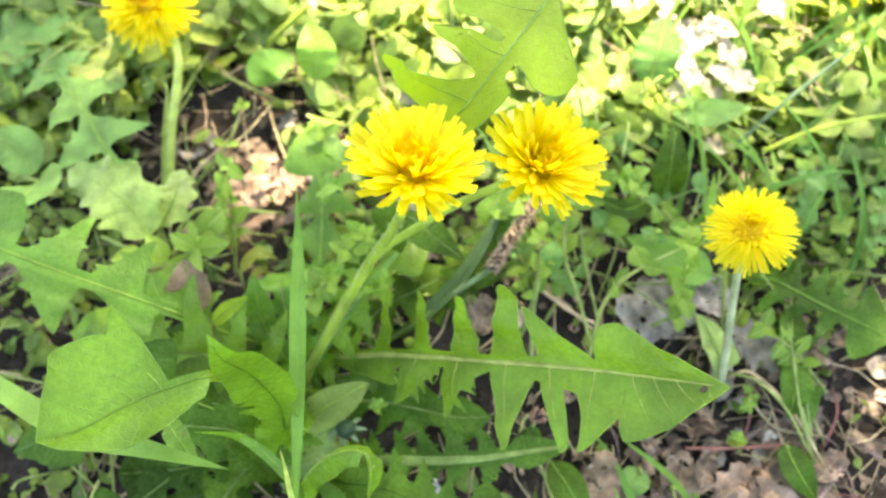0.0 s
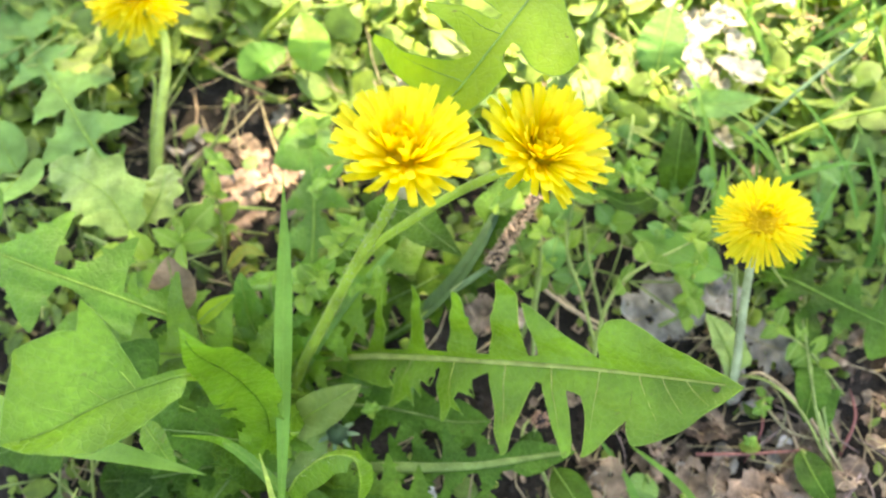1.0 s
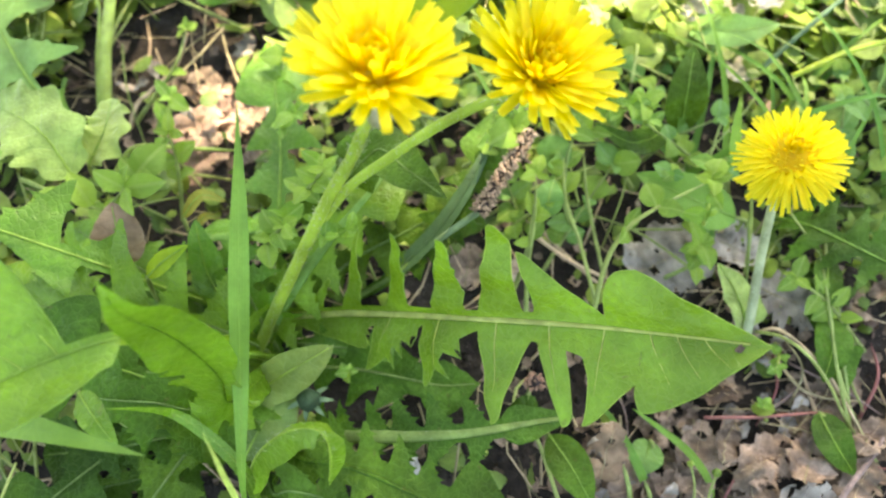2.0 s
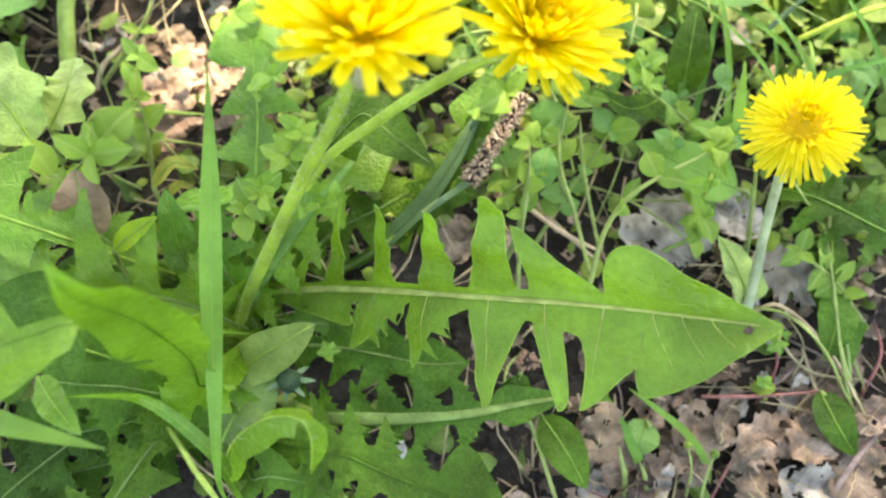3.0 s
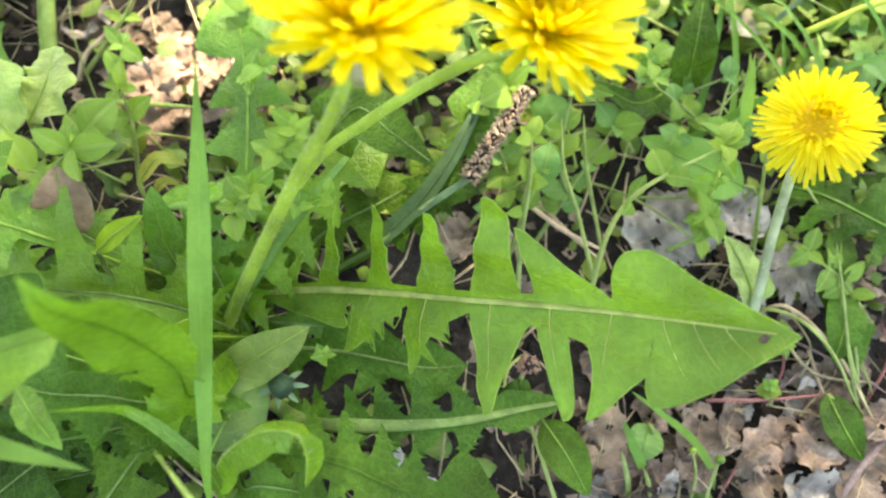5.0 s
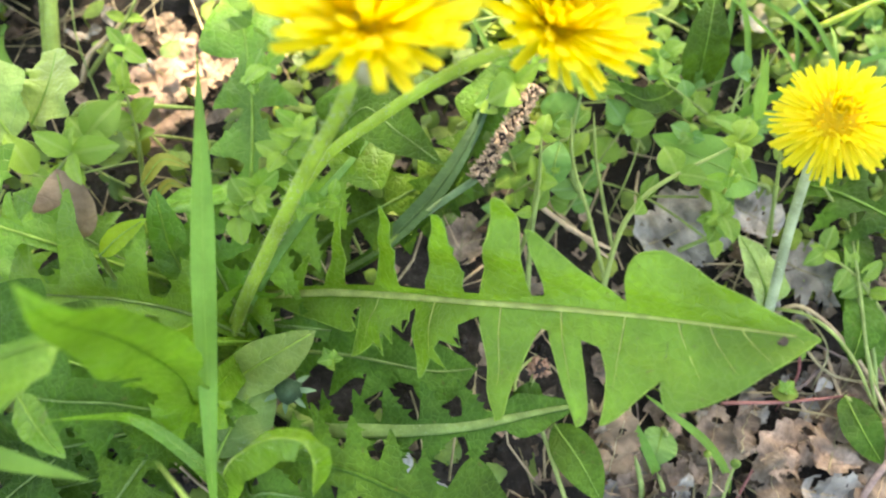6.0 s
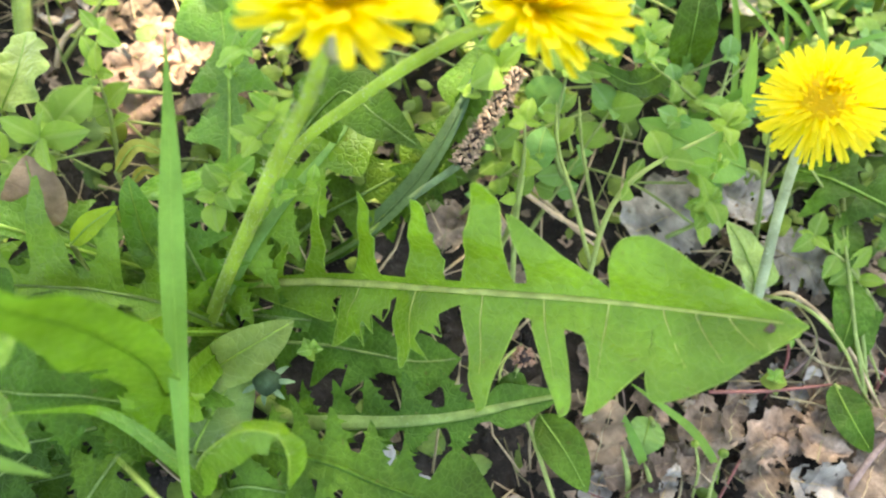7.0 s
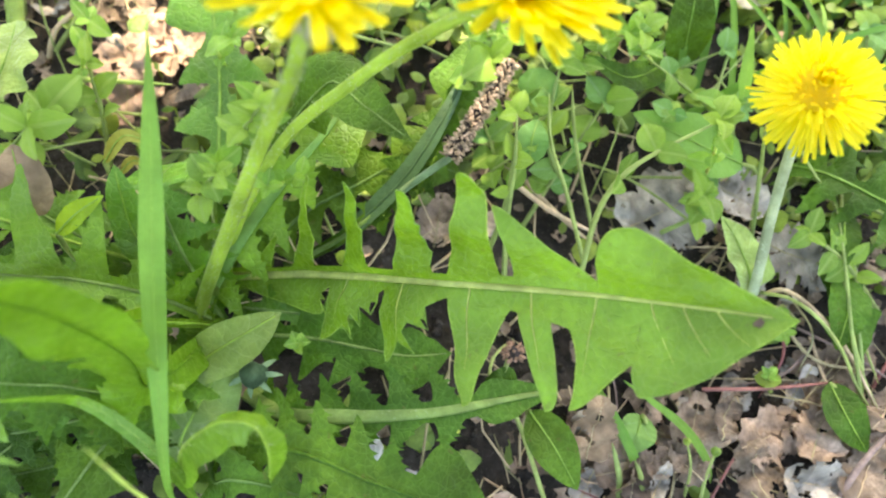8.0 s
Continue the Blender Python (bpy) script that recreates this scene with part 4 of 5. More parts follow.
weed_plant((-0.1184, 0.1225, 0.0060), [([(-0.1096, 0.1104, 0.0450), (-0.1189, 0.1228, 0.0540), (-0.1432, 0.1363, 0.0520)], 0.0125), ([(-0.1083, 0.1175, 0.0400), (-0.1024, 0.1273, 0.0450), (-0.1043, 0.1427, 0.0400)], 0.008)], LEAF_PALE,
           "pale hairy weed with wavy soft leaves", 51)
weed_plant((-0.1038, 0.0862, 0.0200), [([(-0.0897, 0.0812, 0.0450), (-0.0888, 0.0872, 0.0520), (-0.0916, 0.0973, 0.0540)], 0.0082)], WITHERED, "weed with one withered reddish brown leaf", 58)
weed_plant((-0.0850, 0.0720, 0.0150), [([(-0.0790, 0.0746, 0.0500), (-0.0727, 0.0785, 0.0540), (-0.0658, 0.0823, 0.0560)], 0.0030)], LEAF_SUN, "weed with one yellow-green spoon-shaped leaf", 61)
weed_plant((-0.0780, 0.0960, 0.0100), [([(-0.0766, 0.1003, 0.0350), (-0.0686, 0.1049, 0.0420), (-0.0614, 0.1034, 0.0400)], 0.0022), ([(-0.0740, 0.0990, 0.0300), (-0.0690, 0.1010, 0.0340), (-0.0650, 0.1000, 0.0330)], 0.0015)], YELLOWING, "weed with small yellowing leaves", 62)
weed_plant((0.1203, 0.1044, 0.0040), [([(0.1098, 0.1040, 0.0200), (0.0869, 0.1084, 0.0320), (0.0736, 0.1146, 0.0340)], 0.0085)], GRASS, "broad pale green leaf among chickweed", 52)
weed_plant((0.0986, 0.1445, 0.0040), [([(0.0968, 0.1410, 0.0140), (0.0962, 0.1510, 0.0310), (0.0983, 0.1638, 0.0360)], 0.0075), ([(0.0933, 0.1431, 0.0140), (0.0743, 0.1283, 0.0300), (0.0604, 0.1327, 0.0360)], 0.005)], LEAF_DARK, "dark green weed with pointed leaves", 53)
weed_plant((-0.1950, 0.1549, 0.0040), [([(-0.1777, 0.1518, 0.0200), (-0.1858, 0.1637, 0.0240), (-0.1999, 0.1697, 0.0240)], 0.010), ([(-0.1679, 0.1435, 0.0300), (-0.1629, 0.1354, 0.0400), (-0.1644, 0.1179, 0.0500)], 0.012)], LEAF_GREY, "blue-green weed with rounded leaves", 54)
weed_plant((0.0997, 0.2108, 0.0040), [([(0.0945, 0.1960, 0.0200), (0.0970, 0.2069, 0.0300), (0.1008, 0.2206, 0.0360)], 0.011), ([(0.1010, 0.1868, 0.0200), (0.1138, 0.1740, 0.0300), (0.1333, 0.1766, 0.0300)], 0.007)], LEAF_GREY, "blue-green weed with pointed leaves", 55)
weed_plant((-0.0608, 0.2095, 0.0040), [([(-0.0548, 0.1936, 0.0300), (-0.0535, 0.2011, 0.0400), (-0.0574, 0.2132, 0.0440)], 0.009), ([(-0.0778, 0.1982, 0.0200), (-0.0793, 0.2015, 0.0260), (-0.0671, 0.2092, 0.0260)], 0.009)], GRASS, "light green weed with rounded leaves", 56)
weed_plant((0.0495, 0.1117, 0.0040), [([(0.0433, 0.1010, 0.0300), (0.0436, 0.1055, 0.0360), (0.0460, 0.1127, 0.0340)], 0.0048), ([(0.0428, 0.1212, 0.0300), (0.0471, 0.1217, 0.0360), (0.0504, 0.1171, 0.0340)], 0.006)], LEAF_GREY, "small blue-green weed with round leaves", 57)

weed_plant((-0.0850, 0.0300, 0.0060), [([(-0.0793, 0.0356, 0.0780), (-0.0716, 0.0281, 0.0820), (-0.0680, 0.0230, 0.0780)], 0.0036)], LEAF, "weed with one narrow oval leaf beside the dandelion", 59)

# ---- grass blades beside the dandelion ----
grass_blade([(-0.0480, 0.0030, 0.0060), (-0.0460, 0.0060, 0.0250), (-0.0421, 0.0128, 0.0600), (-0.0394, 0.0334, 0.0790), (-0.0393, 0.0545, 0.0880), (-0.0402, 0.0820, 0.0940), (-0.0418, 0.1043, 0.0975)], 0.0024, "tall flat bright green blade of grass", (0.25, -0.5, 1), power=(2.0, 1.4))
grass_blade([(-0.1900, 0.0780, 0.0050), (-0.1574, 0.0582, 0.0600), (-0.1046, 0.0317, 0.0850), (-0.0742, 0.0242, 0.1000), (-0.0505, 0.0186, 0.1041)], 0.0036, "low arching green blade of grass", (0.4, -0.1, 1), power=(1.7, 0.9))
grass_blade([(-0.0470, 0.0040, 0.0060), (-0.0440, 0.0100, 0.0350), (-0.0423, 0.0180, 0.0600), (-0.0453, 0.0223, 0.0660), (-0.0517, 0.0279, 0.0700), (-0.0574, 0.0313, 0.0740), (-0.0604, 0.0306, 0.0860), (-0.0636, 0.0292, 0.0960)], 0.0017, "bent green blade of grass", (0.4, -0.7, 0.6), mat=LEAF, power=(1.4, 1.15))
grass_blade([(-0.0480, 0.0020, 0.0060), (-0.0420, 0.0060, 0.0500), (-0.0365, 0.0146, 0.0950), (-0.0346, 0.0181, 0.1100), (-0.0335, 0.0211, 0.1215)], 0.0009, "thin pale curled blade of grass", mat=STEM_LIGHT, power=(1.6, 1.1))
grass_blade([(0.0760, 0.0040, 0.0010), (0.0730, 0.0157, 0.0080), (0.0681, 0.0266, 0.0120), (0.0619, 0.0367, 0.0160), (0.0570, 0.0430, 0.0170)], 0.0014, "narrow grass blade beside dry leaves", power=(0.8, 0.7))
grass_blade([(0.0960, 0.0110, 0.0010), (0.0935, 0.0176, 0.0070), (0.0867, 0.0262, 0.0120), (0.0779, 0.0334, 0.0140), (0.0696, 0.0399, 0.0140)], 0.0012, "narrow bent grass blade beside dry leaves", power=(0.8, 0.7))
grass_blade([(0.1118, 0.1184, 0.0200), (0.1079, 0.1255, 0.0340), (0.1068, 0.1361, 0.0460)], 0.0020, "short upright blade of grass")

# ---- seed spike of a plantain ----
def seed_spike(a, b, r, stalk):
    ob = thing("plantain_spike", stalk[0], "dry brown plantain seed spike on a blue-green stalk", "plantain")
    part("stalk", Geo().tube(spline([*stalk, a], 20), 0.0011, 7), STEM_BLUE, ob, "blue-green stalk")
    lg = Geo()
    lm = simple_leaf(lg, [(-0.0180, 0.0810, 0.0080), (-0.0025, 0.0900, 0.0210), (0.0083, 0.0990, 0.0280), (0.0184, 0.1128, 0.0340), (0.0268, 0.1300, 0.0370)], (-0.3, -0.1, 1), 0.0030, 24, (0.8, 0.6), 6, (0.25, 0.25), 0, 3.0)
    lf = part("leaf", lg, LEAF_BLUE, ob, "narrow folded blue-green leaf")
    rib(lf, lm, 0.0004, 0.0002, 0.9, LEAF_BLUE)
    c = spline([a, b], 20)
    core = part("core", Geo().tube(c, lambda s: r * (0.75 - 0.2 * s), 8), SEED_CORE, ob, "dark core")
    rnd = random.Random(7)
    me = Geo().lump((0, 0, 0), 1.0, 3, 5, 4, 0.2, (1, 0.6, 0.5)).mesh("seed", SEED)
    ax = (Vector(b) - Vector(a)).normalized()
    u = ax.cross(Vector((0, 0, 1))).normalized()
    w = u.cross(ax)
    for i in range(420):
        s = (i + 0.5) / 420
        an = i * 2.39996 + rnd.uniform(-0.5, 0.5)
        d = u * math.cos(an) + w * math.sin(an)
        p = Vector(a).lerp(Vector(b), s + rnd.uniform(-0.02, 0.02)) + d * r * (rnd.uniform(0.72, 1.0) - 0.2 * s)
        sd = new("seed", me)
        sd.parent = core
        k = r * rnd.uniform(0.26, 0.42)
        rot = d.to_track_quat("X", "Z").to_matrix().to_4x4() @ Matrix.Rotation(rnd.uniform(0, 6), 4, "X") @ Matrix.Rotation(rnd.uniform(-1.1, 1.1), 4, "Y")
        sd.matrix_local = Matrix.Translation(p - ob.location) @ rot @ Matrix.Diagonal((k * 1.5, k * 0.85, k * 0.85, 1))
    return ob


seed_spike((0.0203, 0.1003, 0.0360), (0.0375, 0.1240, 0.0470), 0.0026, [(-0.0096, 0.0874, 0.0100), (0.0067, 0.0944, 0.0260)])

# ---- chickweed, stems and small weeds ----
def weed_leaf_mesh(name, mat, broad=0.3, curl=-0.12):
    g = Geo()
    simple_leaf(g, [(0, 0, 0), (0.5, 0, 0.06), (1, 0, curl)], (0, 0, 1), broad, 9, (0.8, 0.9), 6, (0.32, 0.32), 0.25, broad * 7, wave=0.05)
    g.uv = [(a * 0.009, b * 0.009) for a, b in g.uv]
    return g.mesh(name, mat)


WEED_LEAVES = [weed_leaf_mesh("leaf", WEED_LEAF, b, c) for b, c in ((0.30, -0.1), (0.36, -0.2), (0.26, 0.05))]


def chickweed(pts, r, nodes, size, seed, label="chickweed sprig with small oval green leaves", mat=None, top=True, start=0.25, leaf_meshes=None, name="chickweed", category="weed", group="chickweed sprigs"):
    """A thin stem with pairs of small oval leaves."""
    rnd = random.Random(seed)
    ob = thing(name, pts[0], label, category, group)
    c = spline(pts, 22)
    part("stem", Geo().tube(c, lambda s: r * (1 - 0.3 * s - 0.4 * s**4), 6), mat or WEED_STEM, ob)
    for i in range(nodes):
        s = start + (1 - start) * (i + 0.5) / nodes
        if top and i == nodes - 1:
            s = 1.0
        p = c[min(21, int(s * 21))]
        t = (c[min(21, int(s * 21) + 1)] - c[max(0, int(s * 21) - 1)]).normalized()
        az0 = rnd.uniform(0, 6.3)
        for k in range(4 if top and i == nodes - 1 else 2):
            az = az0 + math.pi * k + rnd.uniform(-0.4, 0.4) + (math.pi / 2 if k > 1 else 0)
            d = Vector((math.cos(az), math.sin(az), rnd.uniform(-0.1, 0.55))).normalized()
            d = (d + t * 0.25).normalized()
            ls = size * rnd.uniform(0.7, 1.25) * (0.7 if k > 1 else 1)
            up = Vector((rnd.gauss(0, 0.3), rnd.gauss(0, 0.3) - 0.2, 1))
            x = d
            y = up.cross(x).normalized()
            z = x.cross(y)
            m = Matrix((x, y, z)).transposed().to_4x4()
            lf = new("leaf", rnd.choice(leaf_meshes or WEED_LEAVES))
            lf.parent = ob
            lf.matrix_local = Matrix.Translation(p - Vector(pts[0])) @ m @ Matrix.Diagonal((ls, ls * rnd.uniform(0.85, 1.2), ls, 1))
    return ob


def bare_stem(pts, r, label, mat, name="stalk", category="stalk", group="bare stalks"):
    return single(name, Geo().tube(spline(pts, 26), lambda s: r * (1 - 0.25 * s - 0.6 * s**8), 7), mat, pts[0], label, category, group)


SPRIGS = [
    ([(0.0326, 0.0811, 0.0100), (0.0358, 0.0875, 0.0240), (0.0384, 0.1004, 0.0360), (0.0390, 0.1106, 0.0420)], 3, 0.008),
    ([(0.0574, 0.0986, 0.0120), (0.0502, 0.1062, 0.0260), (0.0501, 0.1171, 0.0340), (0.0525, 0.1271, 0.0400)], 3, 0.0085),
    ([(0.0578, 0.0691, 0.0200), (0.0613, 0.0846, 0.0360), (0.0687, 0.0931, 0.0440), (0.0910, 0.1032, 0.0520)], 3, 0.008),
    ([(0.0774, 0.1198, 0.0120), (0.0686, 0.1258, 0.0240), (0.0590, 0.1310, 0.0340)], 3, 0.008),
    ([(-0.0866, 0.1097, 0.0100), (-0.0839, 0.1214, 0.0260), (-0.0848, 0.1310, 0.0360)], 3, 0.009),
    ([(-0.0372, 0.0973, 0.0500), (-0.0284, 0.0952, 0.0680), (-0.0229, 0.0953, 0.0780)], 5, 0.0062),
    ([(-0.0496, 0.0837, 0.0400), (-0.0420, 0.0849, 0.0540), (-0.0367, 0.0855, 0.0620)], 5, 0.0066),
    ([(0.0855, 0.0850, 0.0120), (0.0929, 0.0871, 0.0220), (0.0929, 0.0904, 0.0300)], 3, 0.0085),
    ([(0.0159, 0.1248, 0.0200), (0.0319, 0.1252, 0.0400), (0.0323, 0.1259, 0.0450)], 2, 0.010),
    ([(0.0658, 0.1462, 0.0200), (0.0686, 0.1383, 0.0360), (0.0754, 0.1338, 0.0460)], 3, 0.008),
    ([(0.1521, 0.0597, 0.0060), (0.1360, 0.0727, 0.0200), (0.1250, 0.0805, 0.0240)], 4, 0.009),
    ([(-0.0523, 0.1236, 0.0150), (-0.0490, 0.1479, 0.0300), (-0.0477, 0.1606, 0.0360)], 4, 0.008),
    ([(-0.1115, 0.1532, 0.0060), (-0.0928, 0.1711, 0.0200), (-0.0886, 0.1819, 0.0260)], 2, 0.006),
    ([(-0.1364, 0.1173, 0.0300), (-0.0960, 0.0967, 0.0500), (-0.0872, 0.1009, 0.0560)], 3, 0.013),
    ([(-0.1019, 0.0983, 0.0300), (-0.0969, 0.1079, 0.0360), (-0.0924, 0.1129, 0.0400)], 2, 0.014),
]
for k, (pts, nodes, size) in enumerate(SPRIGS):
    chickweed(pts, 0.0009, nodes, size, 100 + k, start=0.45)

FRESH_LEAVES = [weed_leaf_mesh("leaf", WEED_FRESH, b, c) for b, c in ((0.30, -0.1), (0.36, -0.2), (0.27, 0.08))]
FRESH = [
    ([(0.0909, 0.1425, 0.0080), (0.0786, 0.1345, 0.0350), (0.0717, 0.1339, 0.0450)], 3, 0.0065),
    ([(0.0640, 0.1430, 0.0080), (0.0692, 0.1367, 0.0400), (0.0773, 0.1359, 0.0460)], 3, 0.0062),
    ([(0.0981, 0.0971, 0.0100), (0.0942, 0.1012, 0.0400), (0.0928, 0.1081, 0.0500)], 5, 0.0068),
    ([(0.0950, 0.0993, 0.0080), (0.0950, 0.0931, 0.0200), (0.0938, 0.0910, 0.0260)], 2, 0.0070),
    ([(-0.0300, 0.1080, 0.0300), (-0.0270, 0.1010, 0.0600), (-0.0235, 0.0990, 0.0720)], 5, 0.0068),
    ([(-0.0480, 0.0930, 0.0200), (-0.0420, 0.0915, 0.0450), (-0.0380, 0.0905, 0.0560)], 5, 0.0080),
    ([(-0.0180, 0.1060, 0.0200), (-0.0235, 0.0900, 0.0450), (-0.0265, 0.0860, 0.0520)], 4, 0.0062),
    ([(-0.0480, 0.1380, 0.0150), (-0.0430, 0.1270, 0.0500), (-0.0370, 0.1255, 0.0570)], 3, 0.0075),
    ([(-0.0980, 0.1250, 0.0100), (-0.0910, 0.1380, 0.0260), (-0.0880, 0.1480, 0.0320)], 3, 0.0095),
    ([(0.0260, 0.1500, 0.0100), (0.0330, 0.1400, 0.0350), (0.0400, 0.1350, 0.0420)], 4, 0.0070),
    ([(0.1230, 0.0630, 0.0050), (0.1205, 0.0570, 0.0120), (0.1180, 0.0530, 0.0140)], 3, 0.0045),
    ([(0.1152, 0.0368, 0.0060), (0.1135, 0.0390, 0.0100), (0.1123, 0.0408, 0.0130)], 2, 0.0040),
    ([(-0.0240, 0.0522, 0.0120), (-0.0230, 0.0505, 0.0220), (-0.0208, 0.0494, 0.0300)], 2, 0.0036),
]
for k, (pts, nodes, size) in enumerate(FRESH):
    chickweed(pts, 0.0007, nodes, size, 160 + k, label="fresh light green chickweed sprig", start=0.5, leaf_meshes=FRESH_LEAVES, mat=STEM_LIGHT)

# round-leaved sprigs scattered between the flowers and the grass
BARE, GREY = (-0.0960, 0.1713, 0.0000), (0.0945, 0.0949, 0.0100)
ROUND = [weed_leaf_mesh("leaf", mat, b, c) for mat, b, c in ((LEAF_GREY, 0.44, -0.1), (WEED_LEAF, 0.48, -0.2), (LEAF_GREY, 0.40, 0.05))]
sp = random.Random(64)
for k in range(26):
    x, y = sp.uniform(0.02, 0.19), sp.uniform(0.085, 0.24)
    if k % 4 == 0:
        x, y = sp.uniform(-0.17, 0.0), sp.uniform(0.13, 0.30)
    if math.hypot(x - BARE[0], y - BARE[1]) < 0.06:
        x -= 0.09
    an, ln = sp.uniform(0.3, 2.8), sp.uniform(0.025, 0.055)
    d = Vector((math.cos(an), math.sin(an) * 0.7, 0))
    foot = Vector((x, y, h(x, y)))
    chickweed([foot, foot + d * ln * 0.4 + Vector((0, 0, 0.016)), foot + d * ln + Vector((0, 0, sp.uniform(0.02, 0.034)))], sp.uniform(0.0006, 0.0009), sp.randint(3, 5), sp.uniform(0.0048, 0.0082), 300 + k,
              label="trailing weed with small round leaves on thin stems", start=0.3, leaf_meshes=ROUND, name="trailing_weed", group="trailing weeds")

weed_plant((0.1425, 0.0285, 0.0030), [([(0.1371, 0.0690, 0.0170), (0.1345, 0.0583, 0.0200), (0.1314, 0.0475, 0.0160)], 0.0062), ([(0.1301, 0.0386, 0.0120), (0.1325, 0.0284, 0.0140), (0.1388, 0.0190, 0.0100)], 0.0058), ([(0.1400, 0.0900, 0.0180), (0.1360, 0.0800, 0.0220), (0.1350, 0.0700, 0.0200)], 0.0050)], LEAF_DARK, "weed with dark green pointed leaves over dry leaves", 71)
bare_stem([(0.1425, 0.0285, 0.0040), (0.1372, 0.0411, 0.0150), (0.1347, 0.0537, 0.0200), (0.1346, 0.0666, 0.0220), (0.1353, 0.0822, 0.0220), (0.1365, 0.0950, 0.0200)], 0.0006, "upright pale green stalk between dark leaves", WEED_STEM)
bare_stem([(0.1136, 0.0663, 0.0100), (0.1195, 0.0623, 0.0180), (0.1258, 0.0559, 0.0200), (0.1320, 0.0472, 0.0180), (0.1383, 0.0364, 0.0120), (0.1469, 0.0277, 0.0050)], 0.0006, "arching yellow-green stalk over dry leaves", WEED_STEM)
bare_stem([(0.1314, 0.0067, 0.0050), (0.1363, 0.0159, 0.0110), (0.1441, 0.0250, 0.0140), (0.1520, 0.0330, 0.0100)], 0.0010, "thick greyish brown twig", BARK_PALE, "twig", "twig", "twigs")
weed_plant((0.0425, 0.0313, 0.0060), [([(0.0419, 0.0315, 0.0160), (0.0481, 0.0213, 0.0180), (0.0543, 0.0102, 0.0140)], 0.0062), ([(0.0385, 0.0384, 0.0200), (0.0334, 0.0374, 0.0230), (0.0276, 0.0361, 0.0220)], 0.0055)], LEAF_DARK, "low weed with plain oval leaves under the large leaf", 72)
weed_plant((0.0765, 0.0273, 0.0040), [([(0.0757, 0.0304, 0.0080), (0.0728, 0.0240, 0.0100), (0.0712, 0.0193, 0.0080)], 0.0055)], LEAF_GREY, "small grey-green weed leaf on dry leaves", 73)


def bud_stalk(pts, r, size):
    ob = thing("budding_weed", pts[0], "thin green stalk with a small closed bud", "weed", "budding weeds")
    part("stalk", Geo().tube(spline(pts, 16), lambda s: r * (1 - 0.3 * s), 6), WEED_STEM, ob)
    part("bud", Geo().lump(pts[-1], size, 3, 8, 6, 0.15, (0.8, 0.8, 1.1)), WEED, ob, "closed green bud")
    return ob


bare_stem([(0.1143, 0.0869, 0.0100), (0.1119, 0.0979, 0.0260), (0.1067, 0.1056, 0.0440)], 0.0007, "thin pale green stalk beside the pale flower stem", WEED_STEM)
bare_stem([(0.1136, 0.0769, 0.0060), (0.1120, 0.0892, 0.0200), (0.1081, 0.0982, 0.0340)], 0.0006, "thin pale green stalk beside the pale flower stem", WEED_STEM)
bare_stem([(0.0364, 0.0622, 0.0060), (0.0369, 0.0857, 0.0240), (0.0385, 0.0986, 0.0360), (0.0387, 0.1097, 0.0440)], 0.0009, "upright pale green stalk behind the large leaf", WEED_STEM)
bare_stem([(0.0600, 0.0753, 0.0160), (0.0543, 0.0935, 0.0260), (0.0493, 0.1060, 0.0340), (0.0486, 0.1177, 0.0400)], 0.0007, "curved thin green stalk", WEED_STEM)
bare_stem([(0.0648, 0.0860, 0.0100), (0.0572, 0.1080, 0.0300), (0.0552, 0.1194, 0.0400)], 0.0007, "curved thin green stalk", WEED_STEM)
bare_stem([(0.0438, 0.1019, 0.0140), (0.0558, 0.0893, 0.0120), (0.0645, 0.0823, 0.0100)], 0.0008, "pale stalk lying on the soil", STRAW)
bare_stem([(0.1487, 0.1164, 0.0080), (0.1367, 0.0815, 0.0200), (0.1379, 0.0615, 0.0160), (0.1468, 0.0387, 0.0080)], 0.0008, "thin green stalk bending down to the dry leaves", WEED_STEM)
bud_stalk([(0.0915, 0.0044, 0.0020), (0.0923, 0.0125, 0.0080), (0.0939, 0.0198, 0.0140)], 0.0006, 0.0018)
bud_stalk([(0.0877, 0.0077, 0.0020), (0.0877, 0.0157, 0.0100), (0.0861, 0.0226, 0.0140)], 0.0005, 0.0014)
bud_stalk([(0.0590, 0.0212, 0.0040), (0.0551, 0.0243, 0.0120), (0.0517, 0.0265, 0.0160)], 0.0005, 0.0015)

bare_stem([(-0.1134, 0.1239, 0.0140), (-0.1059, 0.1296, 0.0220), (-0.1001, 0.1316, 0.0260), (-0.0843, 0.1309, 0.0260), (-0.0658, 0.1327, 0.0200)], 0.0010, "bent pale stalk over bare soil", STEM_LIGHT)
bare_stem([(-0.1140, 0.1514, 0.0050), (-0.1106, 0.1582, 0.0100), (-0.1037, 0.1637, 0.0130), (-0.0943, 0.1715, 0.0170), (-0.0884, 0.1818, 0.0240)], 0.0010, "curved pale green stalk on bare soil", STRAW)
bare_stem([(0.1137, 0.0650, 0.0060), (0.1197, 0.0653, 0.0160), (0.1327, 0.0514, 0.0160), (0.1463, 0.0271, 0.0080)], 0.0007, "thin arching pale stalk", STRAW)
bare_stem([(0.1420, 0.0914, 0.0120), (0.1360, 0.0646, 0.0180), (0.1399, 0.0418, 0.0120), (0.1496, 0.0206, 0.0060)], 0.0009, "thin green stalk beside dry leaves", WEED_STEM)
bare_stem([(0.0935, 0.0374, 0.0100), (0.1104, 0.0372, 0.0120), (0.1354, 0.0391, 0.0100)], 0.0006, "thin reddish twig on dry leaves", TWIG_RED, "twig", "twig", "twigs")
